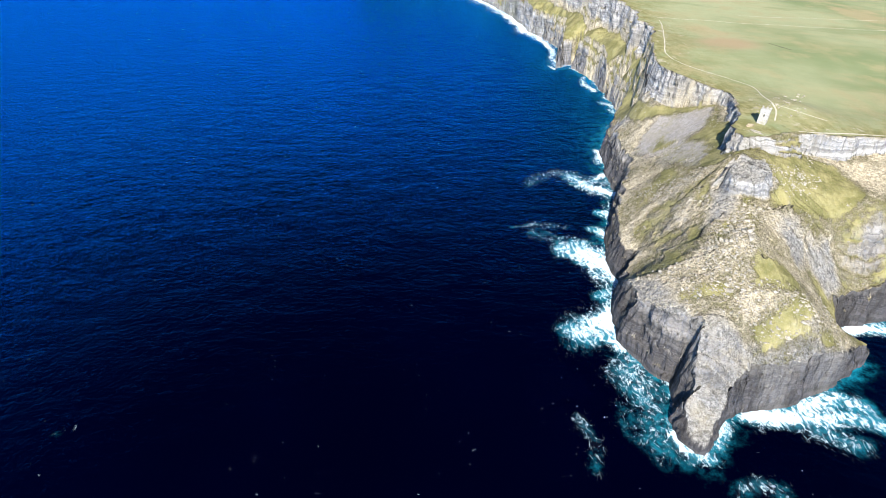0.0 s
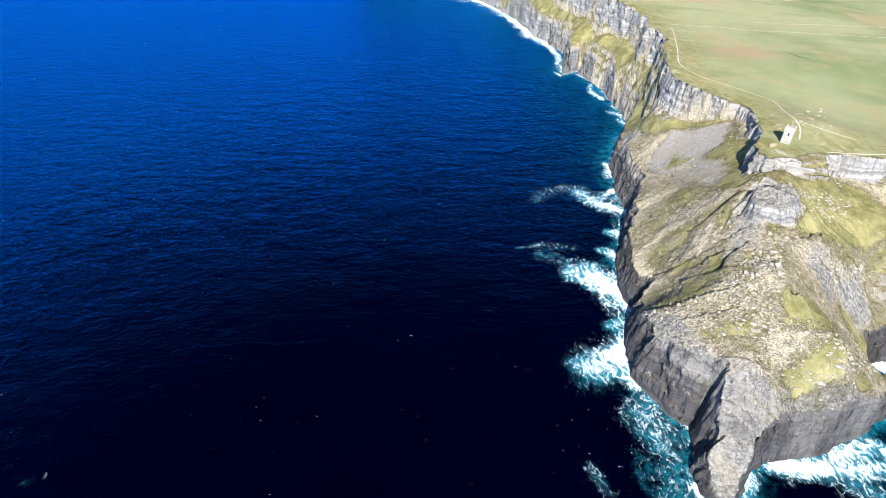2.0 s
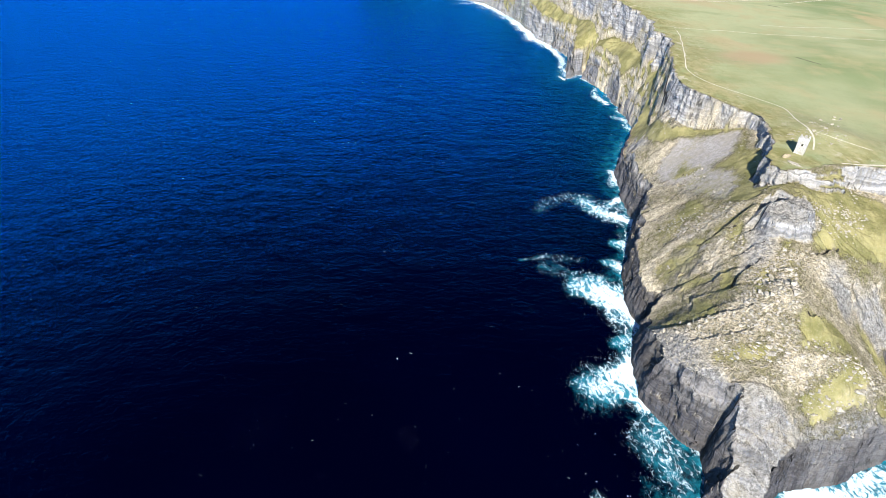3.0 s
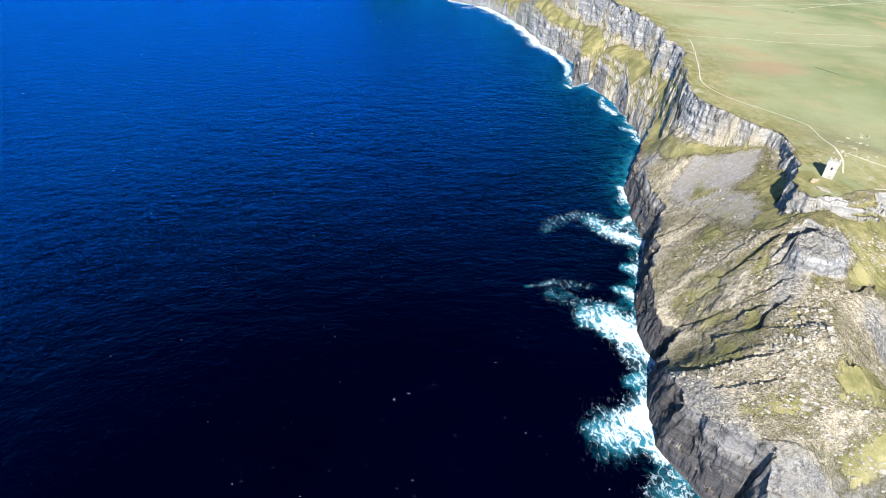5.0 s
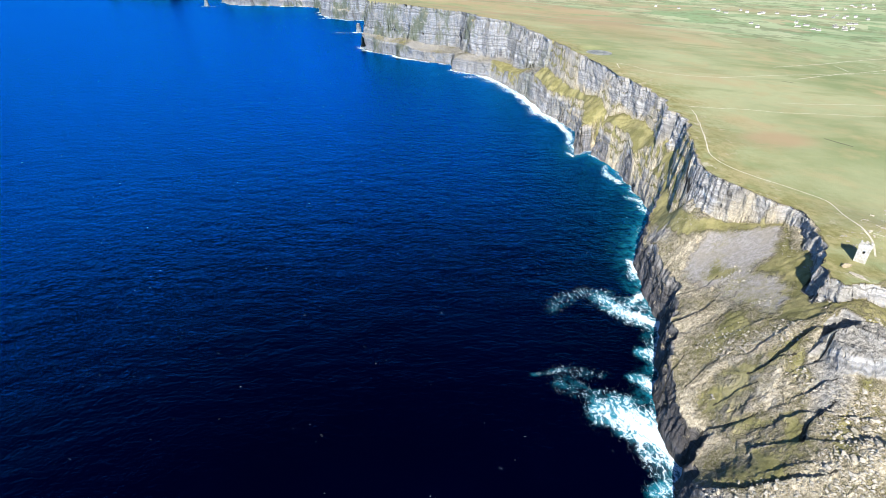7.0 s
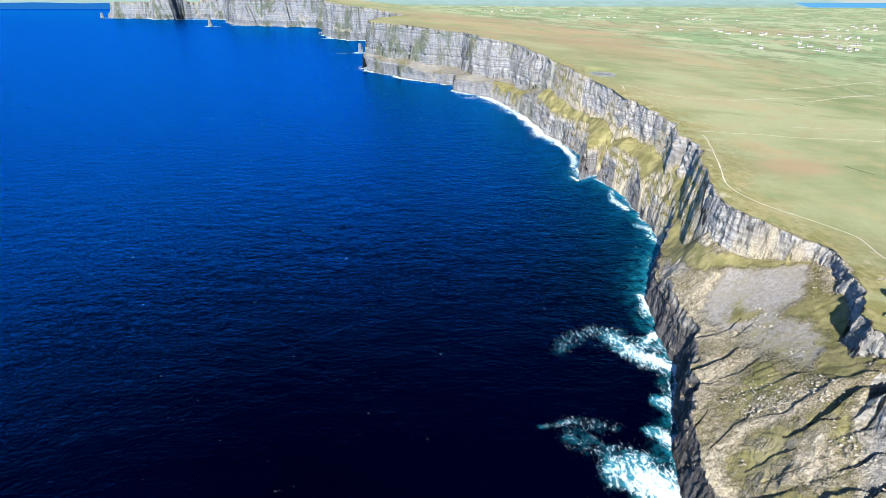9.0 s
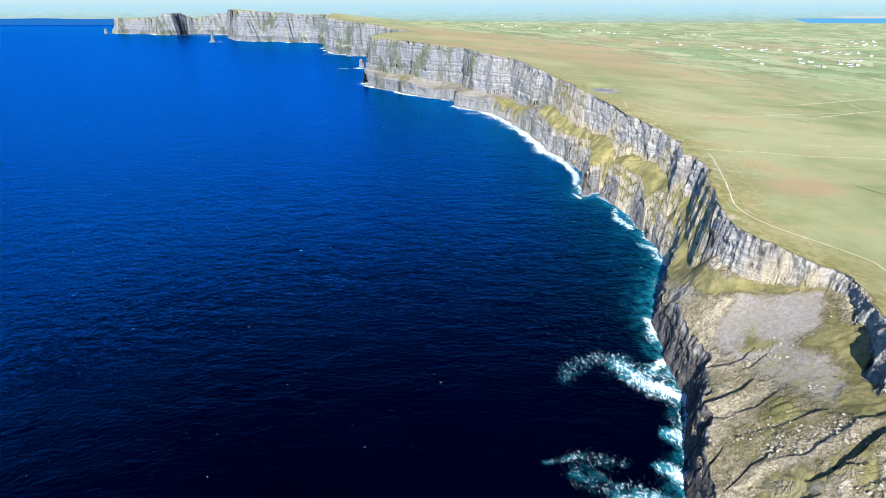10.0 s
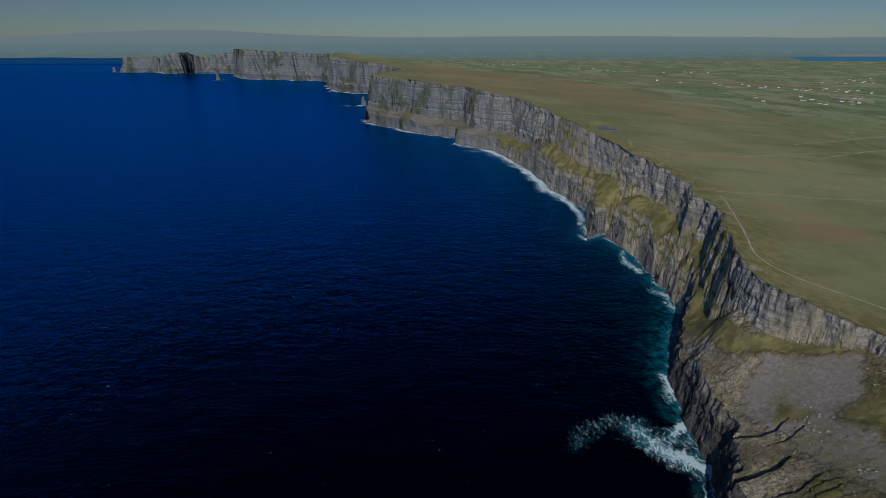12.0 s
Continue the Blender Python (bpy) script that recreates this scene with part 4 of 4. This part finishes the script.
# ---- boulders: a few cut shapes, many places
def boulder_mesh(seed, flat, worn=0.03):
    rnd = random.Random(seed)
    bm = bmesh.new()
    for _ in range(13):
        v = Vector((rnd.gauss(0, 1), rnd.gauss(0, 1), rnd.gauss(0, 1))).normalized()
        k = max(abs(v.x), abs(v.y), abs(v.z))
        v = v.lerp(v / k * 0.8, 0.6)
        bm.verts.new((v.x * 0.62, v.y * 0.48, v.z * flat + flat * 0.55))
    hull = bmesh.ops.convex_hull(bm, input=bm.verts)
    bmesh.ops.delete(bm, geom=[g for g in hull["geom_interior"] if isinstance(g, bmesh.types.BMVert)], context="VERTS")
    if worn:
        bmesh.ops.bevel(bm, geom=bm.edges[:], offset=worn, segments=1, affect="EDGES")
    return bm


# boulder fields: outline, how many, size
FIELDS = [([(157, 233), (167, 230), (158, 203), (152, 193), (140, 198), (138, 211), (146, 215)], 62, 1.25), ([(112, 221), (133, 209), (143, 199), (152, 193), (152, 184), (135, 185), (117, 188), (110, 200)], 72, 0.95),
          ([(135, 186), (150, 187), (168, 184), (185, 177), (174, 168), (159, 167), (150, 173), (134, 178)], 50, 1.05), ([(140, 301), (153, 297), (155, 281), (162, 281), (169, 271), (164, 265), (152, 273), (143, 282)], 34, 0.85),
          ([(155, 256), (160, 245), (164, 237), (175, 231), (154, 204), (150, 221), (154, 231), (151, 242)], 44, 1.1), ([(186, 262), (200, 258), (214, 266), (224, 262), (205, 246), (190, 246)], 16, 0.8),
          ([(254, 362), (272, 372), (274, 358), (262, 342), (247, 344)], 16, 0.8)]


def spots_in(pts, count, rnd):
    """Random places inside an outline."""
    found = []
    while len(found) < count:
        q = rnd.uniform(min(p[0] for p in pts), max(p[0] for p in pts)), rnd.uniform(min(p[1] for p in pts), max(p[1] for p in pts))
        if inside(np.array([q[0]]), np.array([q[1]]), pts)[0]:
            found.append(q)
    return found


def scatter_boulders():
    first = [part("boulder", boulder_mesh(k, f), BOULDER) for k, f in ((1, 0.32), (2, 0.42), (5, 0.25), (8, 0.5), (11, 0.36))]
    spots = []
    for pts, count, size in FIELDS:
        for x, y in spots_in(pts, count, random):
            spots.append((x, y, size * random.choice((0.7, 0.8, 0.95, 1.1, 1.4, 1.8, 2.6))))
    P = np.array(spots)
    Z = terrain(P[:, 0].copy(), P[:, 1].copy())[0]
    for i, ((x, y, size), z) in enumerate(zip(spots, Z)):
        m = pose(x, y, z - 0.12 * size, random.uniform(-14, 14), random.uniform(-14, 14), random.uniform(0, 360)) @ Matrix.Diagonal((size, size * random.uniform(0.8, 1.2), size, 1))
        ob = first[i % 5] if i < 5 else first[i % 5].copy()
        if i >= 5:
            scene.collection.objects.link(ob)
        ob.matrix_world = m
        tagged(ob, "pale angular boulder lying on the grassy rock shelf", "boulder", "boulders fallen on the headland")


scatter_boulders()


# ---- fallen block and pale slab below the tower
def place_block(name, seed, flat, x, y, turn, sx, sy, sz, material, label):
    ob = part(name, boulder_mesh(seed, flat), material)
    ob.matrix_world = pose(x, y, ground_at(x, y) - 0.25, 0, 0, turn) @ Matrix.Diagonal((sx, sy, sz, 1))
    return tagged(ob, label, "boulder")


place_block("rock_block", 31, 0.5, 194.6, 293.2, 20, 4.6, 3.8, 3.6, BROWN_ROCK, "brown weathered rock block on the grass below the tower")
place_block("stone_slab", 33, 0.12, 195.2, 284.6, -62, 10.0, 3.6, 5.0, BOULDER, "long pale stone slab lying in the grass")


# ---- loose stones, too many to count
def scatter_stones():
    rng = np.random.default_rng(4)
    base = [boulder_mesh(k, 0.35, 0) for k in (21, 22, 23)]
    shapes = []
    for bm in base:
        bmesh.ops.triangulate(bm, faces=bm.faces[:])
        bm.verts.index_update()
        shapes.append((np.array([v.co[:] for v in bm.verts]), np.array([[v.index for v in f.verts] for f in bm.faces])))
        bm.free()
    xs, ys = rng.uniform(104, 245, 64000), rng.uniform(145, 420, 64000)
    z, d, r, lawn, shelf = terrain(xs, ys)
    want = np.clip(-0.16 + 1.0 * fbm(xs, ys, 18.0, 4, 81), 0, 0.7)
    for pts, count, size in FIELDS:
        want = want + 0.55 * smooth(patch(xs, ys, pts, 5.0) * 1.3)
    by_tower = smooth(2 * blob(xs, ys, 232, 325, 22, 12, 35) - 0.5) * 0.10
    pick = np.where(((shelf & (d > 3) & (rng.random(len(xs)) < want)) | (rng.random(len(xs)) < by_tower)))[0][:15000]
    verts, faces, at = [], [], 0
    for i in pick:
        co, tri = shapes[i % 3]
        size = rng.choice((0.28, 0.34, 0.42, 0.5, 0.65, 0.9, 1.4))
        a = rng.uniform(0, 6.283)
        rot = np.array([[math.cos(a), -math.sin(a), 0], [math.sin(a), math.cos(a), 0], [0, 0, 1]])
        verts.append(co @ rot.T * size + (xs[i], ys[i], z[i] - 0.08 * size))
        faces.append(tri + at)
        at += len(co)
    me = bpy.data.meshes.new("stones")
    me.from_pydata(np.concatenate(verts).tolist(), [], np.concatenate(faces).tolist())
    me.materials.append(BOULDER)
    return tagged(new("stones", me), "loose pale stones strewn over the rock shelf", "stones", kind="stuff")


scatter_stones()


# ---- sea stacks
def build_stack(x, y, height, radius, label):
    bm = bmesh.new()
    rings, sides = 12, 18
    rows = []
    for i in range(rings + 1):
        f = i / rings
        row = []
        for k in range(sides):
            a = 2 * math.pi * k / sides
            n = noise.noise(Vector((math.cos(a) * 1.4 + x, math.sin(a) * 1.4, f * 3.0)))
            rad = radius * (1 - 0.62 * f ** 0.8 + 0.08 * (i % 2)) * (1 + 0.45 * n)
            row.append(bm.verts.new((math.cos(a) * rad, math.sin(a) * rad * 0.8, -4 + f * (height + 4) + (1.5 * n if i == rings else 0))))
        rows.append(row)
    for a, b in zip(rows[:-1], rows[1:]):
        for k in range(sides):
            bm.faces.new((a[k], a[(k + 1) % sides], b[(k + 1) % sides], b[k]))
    bm.faces.new(rows[-1])
    ob = part("sea_stack", bm, STACK)
    ob.data.attributes.new("face", "FLOAT", "POINT").data.foreach_set("value", np.ones(len(ob.data.vertices), np.float32))
    ob.matrix_world = pose(x, y, 0)
    return tagged(ob, label, "sea stack", "sea stacks off the cliffs")


build_stack(-1187, 3080, 52, 13, "tall narrow rock stack standing in the sea")
build_stack(-253, 1949, 28, 11, "squat dark rock stack ringed with foam")
build_stack(-2138, 3760, 30, 15, "leaning rock stack beside the last headland")


# ---- farmhouses far inland
def build_house(long, wide, high):
    house = new("farmhouse")
    part("wall", block(bmesh.new(), -long / 2, -wide / 2, 0, long / 2, wide / 2, high), RENDERED, house)
    bm = bmesh.new()
    o, rise = 0.35, wide * 0.42
    pts = [(-long / 2 - o, -wide / 2 - o, high), (long / 2 + o, -wide / 2 - o, high), (long / 2 + o, wide / 2 + o, high), (-long / 2 - o, wide / 2 + o, high),
           (-long / 2 - o, 0, high + rise), (long / 2 + o, 0, high + rise)]
    v = [bm.verts.new((a, b, c + 0.004)) for a, b, c in pts]
    for f in ((0, 1, 5, 4), (2, 3, 4, 5), (0, 4, 3), (1, 2, 5), (3, 2, 1, 0)):
        bm.faces.new([v[i] for i in f])
    roof = part("roof", bm, ROOFING, house)
    for sx in (-1, 1):
        part("chimney", block(bmesh.new(), sx * long * 0.44 - 0.4, -0.5, high + rise - 0.5, sx * long * 0.44 + 0.4, 0.5, high + rise + 1.0), RENDERED, roof)
    return tagged(house, "white farmhouse with a dark slate roof among fields", "house", "farmhouses inland")


VILLAGES = [(1019, 1654, 9), (1129, 1685, 8), (1189, 2023, 6), (1704, 2476, 7), (1119, 2110, 6), (1299, 3175, 4), (906, 2186, 3), (1030, 3200, 4), (546, 4450, 5), (238, 4044, 6),
            (420, 4300, 6), (793, 3687, 4), (852, 3358, 4), (1413, 1983, 6), (1490, 2008, 6), (1474, 3124, 4), (2000, 2700, 6), (1250, 1500, 5)]


def scatter_houses():
    kinds = [build_house(10, 6, 3.0), build_house(14, 6.5, 2.8), build_house(9, 6.5, 4.8)]
    n = 0
    for cx, cy, count in VILLAGES:
        for _ in range(count):
            x, y = cx + random.gauss(0, 85), cy + random.gauss(0, 70)
            m = pose(x, y, ground_at(x, y) - 0.4, 0, 0, random.uniform(-35, 35))
            if n < 3:
                kinds[n].matrix_world = m
            else:
                copy_thing(kinds[n % 3], m)
            n += 1


scatter_houses()


# ---- pond on the plateau
def build_pond():
    m = Mat("pond_water")
    mat = m.done(m.mix(m.span(m.noise(0.16, 5.0), 0.42, 0.58), (0.13, 0.14, 0.14), (0.30, 0.30, 0.26)), 0.55, m.bump(m.noise(1.5, 3.0), 0.2, 0.1), 0.5)
    bm = bmesh.new()
    ring = [bm.verts.new((POND[0] + POND[2] * 1.08 * math.cos(a), POND[1] + POND[3] * 1.08 * math.sin(a), POND[4] - 0.35)) for a in np.linspace(0, 2 * math.pi, 40, endpoint=False)]
    bm.faces.new(ring)
    return tagged(part("pond", bm, mat), "small grey pond on the open moor", "pond", kind="structure")


build_pond()


# ---- worn paths and farm tracks, draped over the plateau
def build_paths():
    m = Mat("worn_track")
    c = m.mix(m.span(m.noise(0.35, 6.0, 0.7), 0.35, 0.65), (0.46, 0.42, 0.33), (0.62, 0.58, 0.48))
    mat = m.done(c, 0.95, m.bump(m.noise(1.2, 5.0), 0.5, 0.2), 0.15)
    peat = Mat("wet_peat")
    wet = peat.done(peat.mix(peat.span(peat.noise(0.5, 5.0, 0.7), 0.4, 0.6), (0.045, 0.045, 0.03), (0.10, 0.10, 0.055)), 0.8, None, 0.3)
    for k, (pts, half) in enumerate(TRACKS + DITCHES):
        line = []
        for (ax, ay), (bx, by) in zip(pts[:-1], pts[1:]):
            n = max(2, int(math.hypot(bx - ax, by - ay) / 3.0))
            line += [(ax + (bx - ax) * i / n, ay + (by - ay) * i / n) for i in range(n)]
        P = np.array(line + [pts[-1]], float)
        for _ in range(6):
            P[1:-1] = 0.25 * P[:-2] + 0.5 * P[1:-1] + 0.25 * P[2:]
        sway = 1.6 * fbm(P[:, 0], P[:, 1], 22.0, 3, 100 + k)
        way = np.gradient(P, axis=0)
        way /= np.maximum(np.hypot(way[:, 0], way[:, 1]), 1e-6)[:, None]
        side = np.stack([-way[:, 1], way[:, 0]], -1)
        P = P + side * sway[:, None]
        wide = 1.05 * half * (0.75 + 0.45 * fbm(P[:, 0], P[:, 1], 9.0, 3, 120 + k))
        rows = []
        for f in (-1.0, 0.0, 1.0):
            q = P + side * (wide * f)[:, None]
            rows.append(np.column_stack([q, terrain(q[:, 0].copy(), q[:, 1].copy())[0] + (0.16 if f == 0 else 0.05)]))
        R = np.stack(rows)
        if k < len(TRACKS):
            ob = sheet("path", R[:, :, 0], R[:, :, 1], R[:, :, 2], np.ones(R.shape[:2], bool), mat)
            tagged(ob, "pale worn track across the grass", "path", kind="structure")
        else:
            ob = sheet("ditch", R[:, :, 0], R[:, :, 1], R[:, :, 2], np.ones(R.shape[:2], bool), wet)
            tagged(ob, "short dark peat ditch in the moor grass", "ditch", kind="structure")


build_paths()
